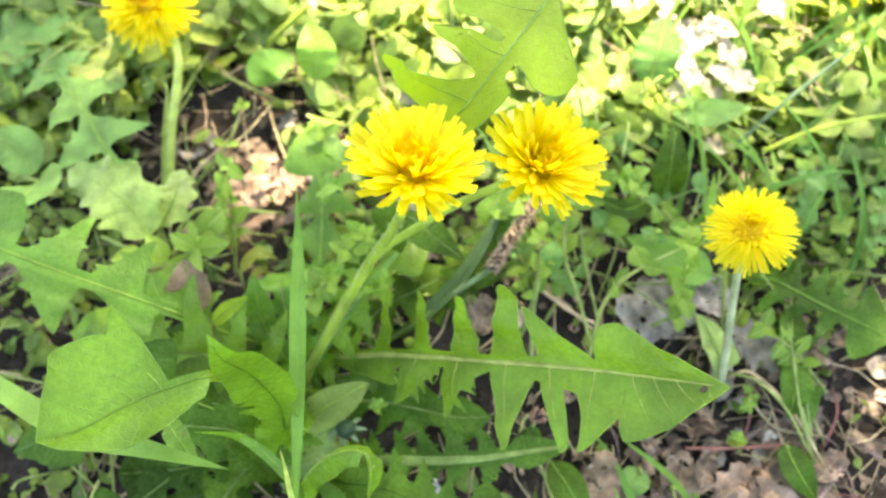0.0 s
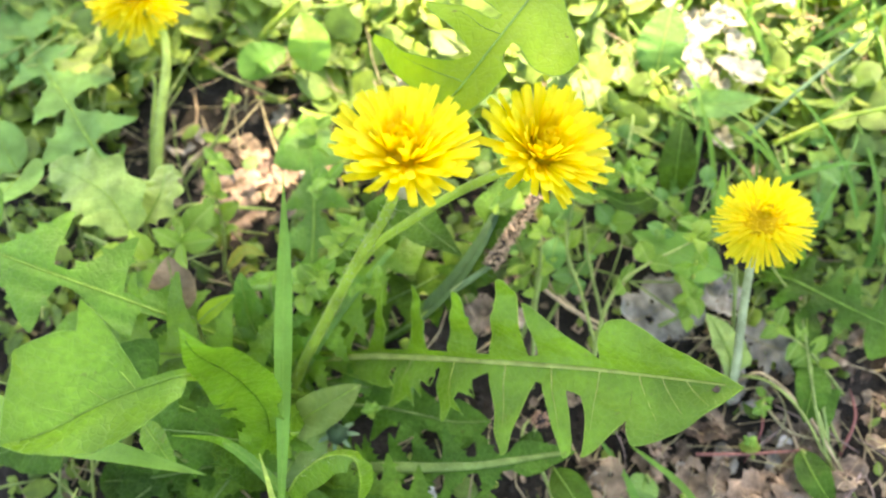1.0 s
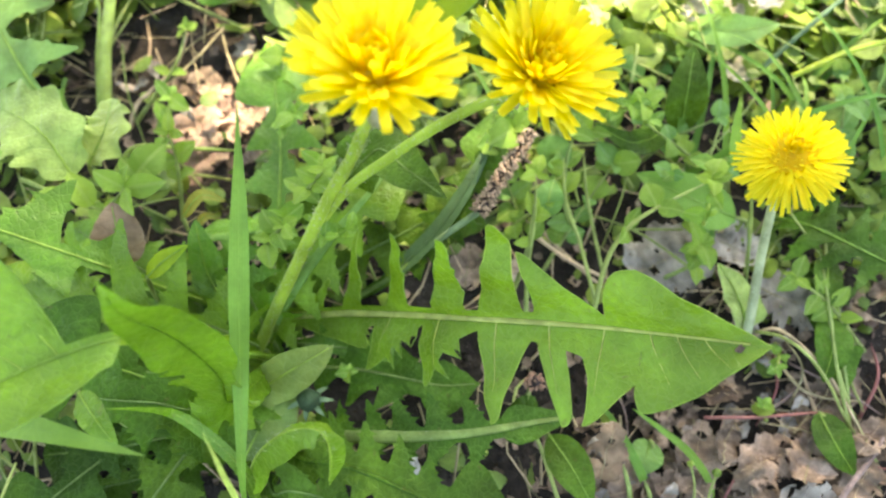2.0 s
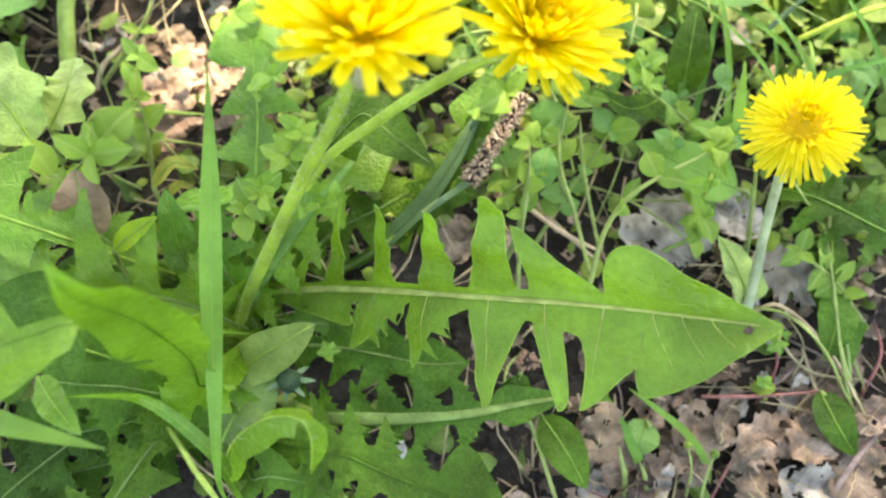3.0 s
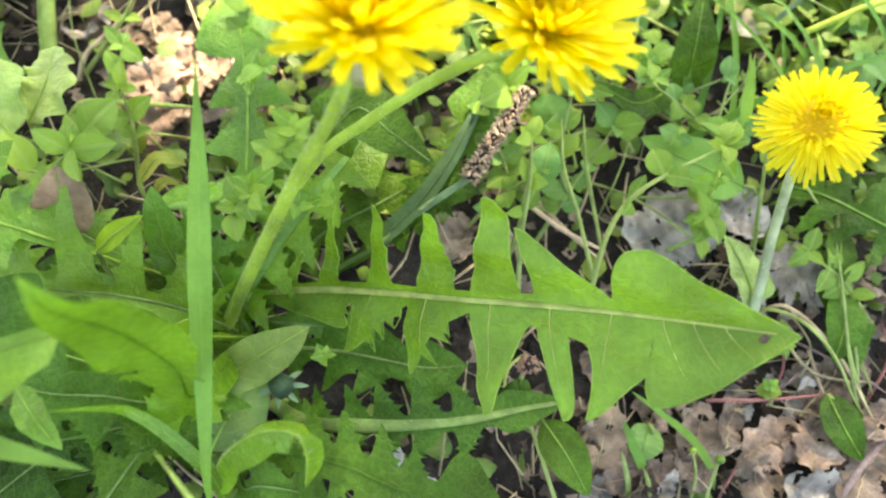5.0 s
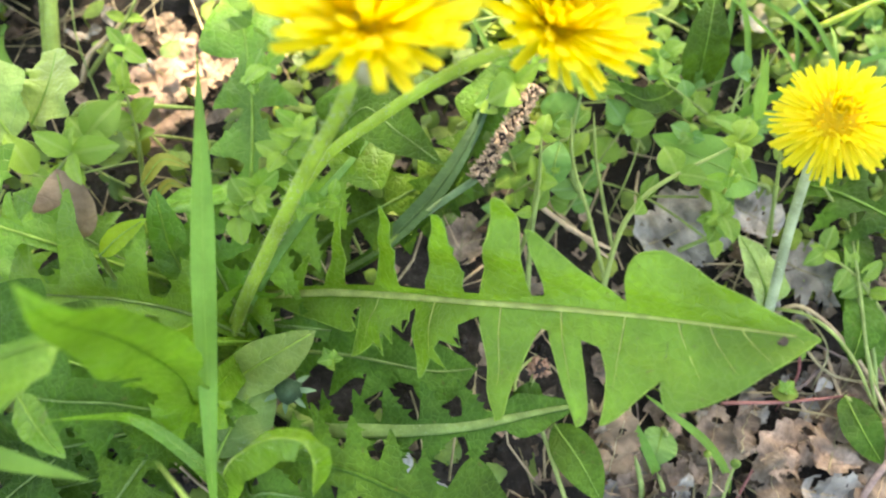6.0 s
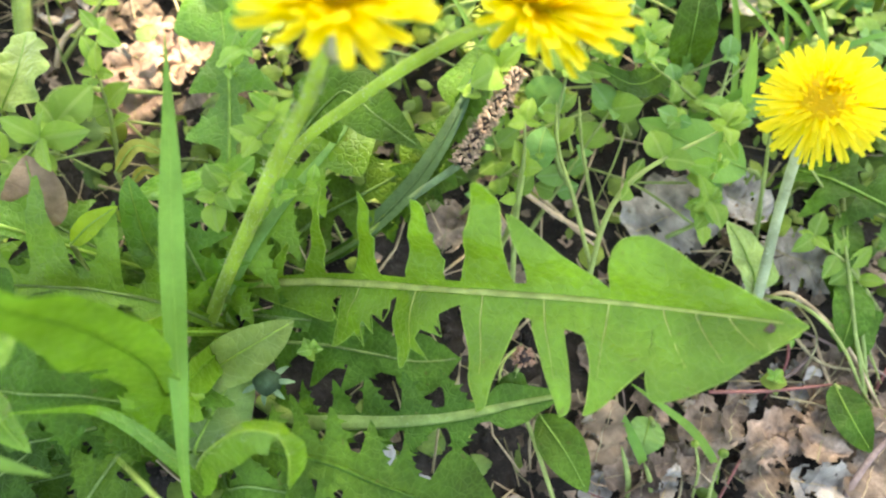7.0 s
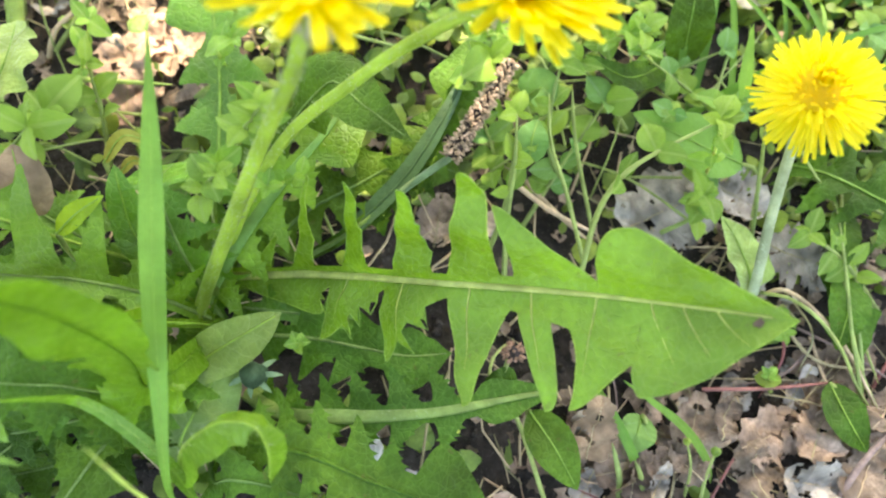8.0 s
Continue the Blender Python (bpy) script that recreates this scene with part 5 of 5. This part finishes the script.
bare_stem([(0.0394, 0.1020, 0.0140), (0.0516, 0.0908, 0.0160), (0.0660, 0.0845, 0.0120)], 0.0009, "pale thin stalk under the weeds", STRAW)
bare_stem([(0.1391, 0.1608, 0.0200), (0.1597, 0.1656, 0.0300), (0.1925, 0.1697, 0.0360)], 0.0012, "yellow-green stalk lying across the grass", STEM)
bare_stem([(0.1275, 0.1638, 0.0200), (0.1460, 0.1766, 0.0340), (0.1791, 0.2005, 0.0440)], 0.0010, "blue-green stalk leaning over the grass", STEM_BLUE)
bare_stem([(-0.1181, 0.2191, 0.0100), (-0.0923, 0.2012, 0.0160), (-0.0685, 0.1912, 0.0120)], 0.0009, "yellow-green stalk over bare soil", WEED_STEM)

tw = random.Random(83)
for k in range(18):
    x, y, an, ln = tw.uniform(0.055, 0.165), tw.uniform(0.0, 0.085), tw.uniform(0, 6.3), tw.uniform(0.012, 0.035)
    d, side = Vector((math.cos(an), math.sin(an), 0)), Vector((-math.sin(an), math.cos(an), 0)) * tw.gauss(0, 0.003)
    way = [Vector((x, y, 0)) + d * ln * u + side * 4 * u * (1 - u) for u in (-0.5, 0, 0.5)]
    mat, what = tw.choice(((BARK_PALE, "thin brown twig on dry leaves"), (TWIG_RED, "thin reddish twig on dry leaves"), (STRAW, "thin dry straw stalk on dry leaves")))
    bare_stem([Vector((p.x, p.y, h(p.x, p.y) + z)) for p, z in zip(way, (0.003, tw.uniform(0.006, 0.011), 0.004))], tw.uniform(0.0003, 0.0006), what, mat, "twig", "twig", "twigs")


def seed_clump(c, r, stalk):
    ob = thing("seed_head", stalk[0], "small brown seed head on a thin pale stalk", "seed head")
    part("stalk", Geo().tube(spline(stalk, 22), 0.0007, 6), WEED_STEM, ob)
    rnd = random.Random(9)
    core = part("core", Geo().lump(c, r * 0.7, 2, 8, 5, 0.3), SEED_CORE, ob)
    me = Geo().lump((0, 0, 0), 1.0, 3, 5, 4, 0.2, (1, 0.6, 0.5)).mesh("seed", SEED_RED)
    for i in range(60):
        d = Vector((rnd.gauss(0, 1.3), rnd.gauss(0, 0.9), rnd.gauss(0, 0.9))).normalized()
        sd = new("seed", me)
        sd.parent = core
        sd.matrix_local = Matrix.Translation(Vector(c) + d * r * rnd.uniform(0.6, 1.0) - ob.location) @ d.to_track_quat("X", "Z").to_matrix().to_4x4() @ Matrix.Diagonal((0.0009, 0.0009, 0.0009, 1))
    return ob


bare_stem([(-0.0919, 0.2218, 0.0060), (-0.0779, 0.2265, 0.0200), (-0.0611, 0.2357, 0.0300)], 0.0020, "thick pale green stalk over the soil", STEM)
bare_stem([(0.0678, 0.0050, 0.0020), (0.0671, 0.0131, 0.0100), (0.0645, 0.0224, 0.0160)], 0.0010, "upright yellow-green stalk beside dry leaves", WEED_STEM)
bare_stem([(0.0756, 0.0048, 0.0020), (0.0733, 0.0130, 0.0100), (0.0704, 0.0177, 0.0160)], 0.0009, "upright yellow-green stalk beside dry leaves", WEED_STEM)
bare_stem([(0.1307, 0.0534, 0.0040), (0.1325, 0.0357, 0.0080), (0.1457, 0.0207, 0.0040)], 0.0006, "thin straw-coloured stalk over dry leaves", STRAW)
bare_stem([(0.1211, 0.0608, 0.0040), (0.1291, 0.0459, 0.0080), (0.1501, 0.0423, 0.0060)], 0.0006, "thin straw-coloured stalk over dry leaves", STRAW)
seed_clump((0.0368, 0.0466, 0.0250), 0.0032, [(0.0463, 0.0059, 0.0080), (0.0389, 0.0277, 0.0160), (0.0337, 0.0383, 0.0220), (0.0359, 0.0457, 0.0250)])


# ---- dry leaves, straw and pebbles ----
def dry_leaf(c, length, width, turn, seed, mat, label, tilt=(0.0, 0.0), curl=1.0):
    rnd, g, rows, uvs = random.Random(seed), Geo(), [], []
    length, width = length * 0.82, width * 0.82
    n, k = 26, 14
    bend = rnd.uniform(-25, 45)
    rot = Matrix.Rotation(turn, 3, "Z") @ Matrix.Rotation(tilt[0], 3, "X") @ Matrix.Rotation(tilt[1], 3, "Y")
    for i in range(n + 1):
        s = i / n
        w = width * (math.sin(math.pi * (0.06 + 0.9 * s) ** 0.8) ** 0.7) * (1 + 0.45 * noise.noise((s * 5, seed, 0)) + 0.3 * noise.noise((s * 22, seed, 3)))
        row = []
        for j in range(k + 1):
            v = (2 * j / k - 1) * (w if j >= k / 2 else w * (1 + 0.3 * noise.noise((s * 5, seed, 9))))
            x = (s - 0.5) * length
            fold = abs(noise.noise((x * 85 + v * 40, v * 60, seed))) + 0.5 * abs(noise.noise((x * 210, v * 170, seed + 4)))
            z = curl * (0.0056 * fold - 0.0016 + 0.0004 * noise.noise((x * 900, v * 900, seed)) + bend * v * v * (0.4 + s) + 6.0 * (x - 0.1 * length) ** 2)
            row.append(Vector(c) + rot @ Vector((x, v, z)))
        rows.append(row)
        uvs.append([(s * length * 100, (2 * j / k - 1) * w * 100) for j in range(k + 1)])
    g.grid(rows, uvs)
    # holes eaten through the leaf
    g.f = [f for f in g.f if noise.noise(g.v[f[0]] * 260 + Vector((seed, 0, 0))) < 0.42]
    leaf = single("dry_leaf", g, mat, c, label, "dry leaf", "dry leaves")
    if length > 0.012:
        mid = [rows[i][k // 2] + Vector((0, 0, 0.00005)) for i in range(0, n + 1, 2)]
        part("midrib", Geo().tube(mid, lambda s: 0.00022 * (1.2 - s), 5, False), STRAW, leaf, "thin paler midrib")
    return leaf


dry_leaf((0.0908, 0.0940, 0.0100), 0.046, 0.016, 0.45, 1, DRY_GREY, "crumpled grey dry leaf with dark cracks")
dry_leaf((0.1070, 0.0987, 0.0120), 0.034, 0.012, -0.6, 2, DRY_GREY, "crumpled grey dry leaf on the soil")
dry_leaf((0.1308, 0.0770, 0.0080), 0.040, 0.013, -0.4, 3, DRY_GREY, "brownish grey dry leaf on the soil")
dry_leaf((0.1154, 0.0247, 0.0060), 0.032, 0.010, 0.3, 4, DRY, "pale brown dry leaf with holes", (0.1, 0.2), 1.5)
dry_leaf((0.1079, 0.0136, 0.0060), 0.026, 0.009, 1.9, 60, DRY, "pale brown dry leaf with curled edges", (0.2, -0.1), 1.6)
dry_leaf((0.1274, 0.0259, 0.0080), 0.026, 0.008, 1.1, 61, DRY, "crumpled light brown dry leaf", (-0.2, 0.2), 1.6)
dry_leaf((0.1257, 0.0100, 0.0060), 0.028, 0.009, -0.2, 62, DRY_GREY, "crumpled greyish brown dry leaf", (0.1, 0.1), 1.6)
dry_leaf((0.1009, 0.0298, 0.0080), 0.020, 0.006, 0.9, 63, DRY, "narrow brown dry leaf", (0.3, 0.1), 1.6)
dry_leaf((0.0866, 0.0173, 0.0060), 0.020, 0.006, 2.4, 64, DRY, "narrow brown dry leaf", (-0.3, 0.1), 1.6)
dry_leaf((0.1408, 0.0144, 0.0060), 0.028, 0.009, 1.0, 5, DRY, "crumpled brown dry leaf")
dry_leaf((0.0909, 0.0253, 0.0060), 0.030, 0.009, 1.3, 6, DRY, "folded brown dry leaf")
dry_leaf((0.0600, 0.0266, 0.0150), 0.024, 0.0085, 1.45, 7, WITHERED, "upright brown dry leaf with fine veins", (0.2, -0.5))
dry_leaf((0.0737, 0.0160, 0.0040), 0.030, 0.008, 0.2, 8, DRY, "brown dry leaf on the soil")
dry_leaf((0.1377, 0.0428, 0.0040), 0.034, 0.010, 0.6, 9, DRY, "brown dry leaf under thin stalks")
dry_leaf((0.1509, 0.0751, 0.0100), 0.016, 0.006, 1.0, 10, DRY, "small curled rusty brown leaf", (0.4, 0.3))
dry_leaf((-0.0870, 0.1515, 0.0060), 0.030, 0.009, 0.3, 11, DRY_PINK, "pinkish pale dry leaf on bare soil")
dry_leaf((-0.0811, 0.1601, 0.0060), 0.022, 0.007, 0.9, 12, DRY_PINK, "broken pinkish dry leaf on bare soil")
dry_leaf((-0.0849, 0.1702, 0.0060), 0.020, 0.007, -0.9, 13, DRY, "brown dry leaf on bare soil")
dry_leaf((0.0011, 0.1062, 0.0100), 0.022, 0.006, 1.0, 14, DRY, "brown dry leaf under the dandelion")
dry_leaf((0.0170, 0.0913, 0.0080), 0.022, 0.008, 1.4, 15, DRY, "brown dry leaf under the dandelion")
dry_leaf((-0.0615, 0.1394, 0.0060), 0.014, 0.005, 0.1, 16, DRY_PINK, "small pinkish dry leaf on bare soil")
dry_leaf((-0.1698, 0.2263, 0.0060), 0.026, 0.008, 0.7, 17, DRY, "brown curled dry leaf under the weeds")
dry_leaf((-0.2047, 0.2000, 0.0060), 0.026, 0.008, 1.7, 18, DRY, "brown curled dry leaf under the weeds")
dry_leaf((-0.1139, 0.2292, 0.0100), 0.022, 0.007, 1.5, 19, DRY, "rusty brown dry leaf", (0.5, 0.2))
# pale leaves added where bright sunlit spots belong
pale = random.Random(88)
for c, spread, count in (((0.1206, 0.2241, 0.0280), 0.06, 30), ((-0.0057, 0.2095, 0.0120), 0.03, 7), ((-0.0339, 0.2436, 0.0120), 0.05, 7), ((-0.0824, 0.1505, 0.0080), 0.014, 7)):
    for k in range(count):
        x, y = c[0] + pale.gauss(0, spread * 0.5), c[1] + pale.gauss(0, spread * 0.5)
        dry_leaf((x, y, h(x, y) + pale.uniform(0.004, 0.014 if c[2] < 0.02 else 0.034) * min(1, spread * 25)), pale.uniform(0.014, 0.03), pale.uniform(0.005, 0.009), pale.uniform(0, 6.3), 120 + k + int(1000 * spread), DRY_PINK if c[0] < -0.06 else DRY_PALE,
                 "pale dry leaf added as a bright sunlit spot", (pale.uniform(-0.4, 0.4), pale.uniform(-0.4, 0.4)))
rl = random.Random(21)
for k in range(46):
    x, y = rl.uniform(0.03, 0.21), rl.uniform(-0.05, 0.10)
    if k % 3 == 0:
        x, y = rl.uniform(-0.22, 0.2), rl.uniform(0.1, 0.34)
    dry_leaf((x, y, h(x, y) + rl.uniform(0.001, 0.004)), rl.uniform(0.010, 0.026), rl.uniform(0.003, 0.007), rl.uniform(0, 6.3), 40 + k, rl.choice((DRY, DRY, DRY_GREY)),
             "small brown flake of dry leaf on the soil", (rl.uniform(-0.3, 0.3), rl.uniform(-0.3, 0.3)))
bp = random.Random(58)
for k in range(34):
    an, r = bp.uniform(0, 6.3), 0.05 * math.sqrt(bp.random())
    x, y = BARE[0] + r * math.cos(an), BARE[1] + 0.01 + r * math.sin(an)
    dry_leaf((x, y, h(x, y) + bp.uniform(0.001, 0.004)), bp.uniform(0.008, 0.020), bp.uniform(0.003, 0.006), bp.uniform(0, 6.3), 310 + k, bp.choice((DRY, DRY_GREY, DRY_DARK)),
             "flake of greyish brown dry leaf on bare soil", (bp.uniform(-0.4, 0.4), bp.uniform(-0.4, 0.4)), 1.5)
lt = random.Random(52)
for k in range(64):
    x, y = lt.uniform(0.052, 0.19), lt.uniform(-0.03, 0.088)
    dry_leaf((x, y, h(x, y) + lt.uniform(0.001, 0.009)), lt.uniform(0.010, 0.024), lt.uniform(0.003, 0.006), lt.uniform(0, 6.3), 240 + k, lt.choice((DRY, DRY_DARK, DRY_DARK, DRY_GREY)),
             "torn piece of brown dry leaf in the litter", (lt.uniform(-0.9, 0.9), lt.uniform(-0.5, 0.5)), 1.8)
for c, r, k in (((-0.0035, 0.0216, 0.0170), 0.0040, 1), ((0.0086, 0.0131, 0.0120), 0.0026, 2), ((-0.0064, 0.0204, 0.0100), 0.0022, 4)):
    single("pebble", Geo().lump((0, 0, 0), r, k, 20, 14, 0.3, (1.2, 0.9, 0.7), k), PEBBLE, (0, 0, 0), "small pale grey pebble on dark soil", "pebble", "pebbles").location = c


def scatter(name, count, seed, build, mat, label, category, keep):
    """Uncounted small plants or crumbs, as one mesh."""
    rnd, g = random.Random(seed), Geo()
    for i in range(count):
        x, y = rnd.uniform(-0.30, 0.32), rnd.uniform(-0.06, 0.44)
        if rnd.random() < keep(x, y):
            build(g, rnd, x, y)
    return tagged(new(name, g.mesh(name, mat)), label, category, kind="stuff")


def cover(x, y):
    """Share of the soil under small weeds: thin over the bare patch and the dry leaves."""
    d = math.hypot((x - BARE[0]) / 1.1, y - BARE[1])
    c = 1.0 if d > 0.048 else 0.035
    if math.hypot(x - GREY[0], (y - GREY[1]) * 1.3) < 0.024:
        c = 0.06
    if x > 0.045 and y < 0.085:
        c *= 0.03 + 0.12 * max(0, y - 0.03) / 0.05
    if -0.035 < x < 0.05 and 0.04 < y < 0.10:
        c *= 0.12
    if -0.12 < x < 0.06 and y < 0.11:
        c *= 0.15
    if 0.005 < x < 0.12 and 0.085 < y < 0.17:
        c *= 0.5
    if y > 0.17 and d > 0.05:
        c *= 1.5
    return (c if y > 0.17 else c * 0.8) * (0.55 + 0.9 * max(0, noise.noise((x * 16, y * 16, 5)) + 0.35))


def small_leaf(g, rnd, x, y):
    z = h(x, y) + rnd.uniform(0.001, 0.022) * (0.6 + 0.6 * noise.noise((x * 20, y * 20, 8)) + 0.3) * (1.0 if y > 0.115 else 0.35)
    az, ln = rnd.uniform(0, 6.3), (0.004 + (0.015 if y > 0.17 else 0.008) * rnd.random() ** (1.3 if y > 0.17 else 2.0)) * (1 + 3 * max(0, y - 0.17))
    d = Vector((math.cos(az), math.sin(az), rnd.uniform(-0.5, 0.5))).normalized()
    p = Vector((x, y, z))
    w = ln * rnd.uniform(0.24, 0.5)
    sd = d.cross(Vector((rnd.gauss(0, 0.45), rnd.gauss(0, 0.45), 1))).normalized() * -1
    nm = sd.cross(d)
    rows = []
    for s, k in ((0, 0.12), (0.22, 0.75), (0.5, 1.0), (0.78, 0.7), (1, 0.05)):
        q = p + d * ln * s - nm * ln * 0.25 * s * s
        rows.append([q - sd * w * k + nm * w * 0.2, q, q + sd * w * k + nm * w * 0.2])
    g.grid(rows)
    if rnd.random() < 0.5:
        g.tube([p, p * 1.0 - Vector((rnd.uniform(-0.004, 0.004), rnd.uniform(-0.004, 0.004), z - h(x, y)))], 0.00035, 4, False)


def field_leaf(g, rnd):
    """A larger leaf of the weeds all round, past the flowers."""
    x, y = rnd.uniform(-1.6, 1.6), rnd.uniform(-1.5, 1.7)
    if -0.28 < x < 0.30 and -0.05 < y < 0.42:
        return
    az, ln = rnd.uniform(0, 6.3), rnd.uniform(0.02, 0.06)
    p = Vector((x, y, h(x, y) + rnd.uniform(0.002, 0.04)))
    if abs(x) < 0.36 and -0.11 < y < 0.48:
        ln, p.z = ln * 0.4, h(x, y) + rnd.uniform(0.002, 0.02)
    d = Vector((math.cos(az), math.sin(az), rnd.uniform(-0.3, 0.5))).normalized()
    sd = d.cross(Vector((rnd.gauss(0, 0.3), rnd.gauss(0, 0.3), 1))).normalized()
    w = ln * rnd.uniform(0.18, 0.36)
    g.grid([[p + d * ln * s - sd * w * k, p + d * ln * s - Vector((0, 0, w * 0.25 * k)), p + d * ln * s + sd * w * k] for s, k in ((0, 0.1), (0.3, 0.85), (0.6, 0.9), (1, 0.06))])


field_rnd, field = random.Random(41), Geo()
for _ in range(15000):
    field_leaf(field, field_rnd)
tagged(new("weeds", field.mesh("weeds", WEED)), "green weeds covering the ground round the flowers", "weeds", kind="stuff")


def thin_grass(g, rnd, x, y):
    az, ln = rnd.uniform(0.2, 2.6), rnd.uniform(0.03, 0.09)
    d = Vector((math.cos(az), math.sin(az), 0))
    p = Vector((x, y, h(x, y)))
    e = rnd.uniform(0.4, 1.1)
    pts = [p, p + d * ln * 0.35 + Vector((0, 0, ln * 0.4 * e)), p + d * ln * 0.75 + Vector((0, 0, ln * 0.5 * e)), p + d * ln + Vector((0, 0, ln * 0.35 * e))]
    simple_leaf(g, pts, (0, -0.3, 1), rnd.uniform(0.0006, 0.0014), 9, k=2, fold=(0.4, 0.4), droop=0, pinch=2.0)


def straw_bit(g, rnd, x, y):
    az, ln = rnd.uniform(0, 6.3), rnd.uniform(0.008, 0.035)
    z = h(x, y) + rnd.uniform(0.0, 0.005 if y < 0.19 else 0.02)
    d = Vector((math.cos(az), math.sin(az), rnd.uniform(-0.1, 0.1)))
    p = Vector((x, y, z))
    b = Vector((rnd.gauss(0, 0.0015), rnd.gauss(0, 0.0015), 0.001))
    g.tube([p, p + d * ln * 0.5 + b, p + d * ln], rnd.uniform(0.00015, 0.00045), 4, False)


def crumb(g, rnd, x, y):
    r = rnd.uniform(0.0004, 0.0018)
    g.lump((x, y, h(x, y) + r * 0.3), r, rnd.uniform(0, 50), 6, 4, 0.5)


def weed_stem(g, rnd, x, y):
    az, ln = rnd.uniform(0, 6.3), rnd.uniform(0.015, 0.055)
    d = Vector((math.cos(az), math.sin(az), 0))
    p = Vector((x, y, h(x, y)))
    top = rnd.uniform(0.006, 0.03)
    b = Vector((rnd.gauss(0, 0.004), rnd.gauss(0, 0.004), 0))
    g.tube(spline([p, p + d * ln * 0.4 + b + Vector((0, 0, top * 0.8)), p + d * ln + Vector((0, 0, top))], 8), rnd.uniform(0.0003, 0.0006), 5, False)


scatter("weed_stems", 1300, 35, weed_stem, WEED_STEM, "thin crossing green stems of the weeds", "weeds", lambda x, y: 0.04 if -0.12 < x < 0.05 and y < 0.1 else 0.035 if x > 0.04 and y < 0.085 else 0.25 + 0.6 * cover(x, y))
scatter("groundcover", 15500, 31, small_leaf, WEED, "low mat of small round green weed leaves", "weeds", cover)
scatter("thin_grass", 900, 32, thin_grass, GRASS, "thin green grass among the weeds", "grass", lambda x, y: (0.0 if math.hypot(x - BARE[0], y - BARE[1]) < 0.07 else 1.0 if x > 0.09 and y > 0.10 else 0.12 if y > 0.2 else 0.0 if y < 0.07 else 0.03))
scatter("straw", 2600, 33, straw_bit, STRAW, "dry straw bits and thin twigs on the soil", "straw", lambda x, y: 0.9 if y > 0.19 else 0.35 + 0.6 * (1 - min(1, cover(x, y))))
def flake(g, rnd, x, y):
    ln, az = rnd.uniform(0.002, 0.007), rnd.uniform(0, 6.3)
    d = Vector((math.cos(az), math.sin(az), rnd.uniform(-0.4, 0.4))).normalized()
    sd = d.cross(Vector((rnd.gauss(0, 0.5), rnd.gauss(0, 0.5), 1))).normalized()
    p = Vector((x, y, h(x, y) + rnd.uniform(0.0005, 0.004)))
    up = sd.cross(d)
    w = [rnd.uniform(0.15, 0.5) * ln for _ in range(4)]
    g.grid([[p + d * ln * i / 3 - sd * w[i] + up * ln * 0.2, p + d * ln * i / 3 + up * rnd.uniform(-0.1, 0.1) * ln, p + d * ln * i / 3 + sd * w[i] + up * ln * 0.15] for i in range(4)])


scatter("leaf_litter", 5200, 36, flake, DRY, "small brown crumbs of dry leaves", "litter", lambda x, y: 0.85 if x > 0.03 and y < 0.1 else 0.35)
scatter("soil_crumbs", 4200, 34, crumb, SOIL, "dark crumbs of soil", "soil", lambda x, y: 0.8 if cover(x, y) < 0.3 else 0.25)

# ---- unseen tree, added to shade the flowers ----
# holes cut in the crown to light chosen ground: centre and half widths on the ground
SUN_GAPS = ((0.07, 0.370, 0.22, 0.23), (-0.062, 0.145, 0.042, 0.032))


def shade_tree():
    """An added small tree, out of view, whose crown stands between the sun and the flowers."""
    top = 2.6
    k = top / SUN_DIR.z
    cx, cy = SUN_DIR.x * k, SUN_DIR.y * k - 0.1
    foot = (cx - 1.3, cy - 1.1)
    tree = thing("tree", (*foot, h(*foot)), "unseen leafy tree added to shade the weeds", "tree")
    part("trunk", Geo().tube(spline([(*foot, -0.05), (foot[0] + 0.05, foot[1], 0.9), (cx - 0.6, cy - 0.5, 1.9), (cx, cy, top)], 24), lambda s: 0.11 * (1 - 0.8 * s), 10), BARK, tree)
    rnd, g = random.Random(5), Geo()
    for i in range(7):
        an = i * 0.9
        e = (cx + 0.7 * math.cos(an), cy + 0.7 * math.sin(an), top + rnd.uniform(-0.1, 0.3))
        part("limb", Geo().tube(spline([(cx - 0.6 + 0.08 * i, cy - 0.5 + 0.07 * i, 1.9 + 0.1 * i), ((cx + e[0]) / 2, (cy + e[1]) / 2, top + 0.05), e], 10), lambda s: 0.025 * (1 - 0.7 * s), 6), BARK, tree)
    for i in range(13000):
        an, r = rnd.uniform(0, 2 * math.pi), math.sqrt(rnd.random())
        rr = 1.1 * r * (1 + 0.05 * math.sin(an * 5))
        p = Vector((cx + rr * math.cos(an), cy + rr * math.sin(an), top + rnd.uniform(-0.2, 0.25) * (1.2 - r)))
        d = Vector((rnd.gauss(0, 1), rnd.gauss(0, 1), rnd.gauss(0, 0.4))).normalized()
        sd = d.cross(Vector((rnd.gauss(0, 0.4), rnd.gauss(0, 0.4), 1))).normalized()
        ln = rnd.uniform(0.04, 0.07)
        sx, sy = p.x - SUN_DIR.x / SUN_DIR.z * p.z, p.y - SUN_DIR.y / SUN_DIR.z * p.z
        if any(math.hypot((sx - gx) / rx, (sy - gy) / ry) < 1 for gx, gy, rx, ry in SUN_GAPS):
            continue
        g.grid([[p, p], [p + d * ln * 0.5 - sd * ln * 0.3, p + d * ln * 0.5 + sd * ln * 0.3], [p + d * ln, p + d * ln]])
    tagged(part("crown", g, TREE_LEAF, tree, "dense crown of small green leaves with holes cut for sun"), kind="stuff")


shade_tree()
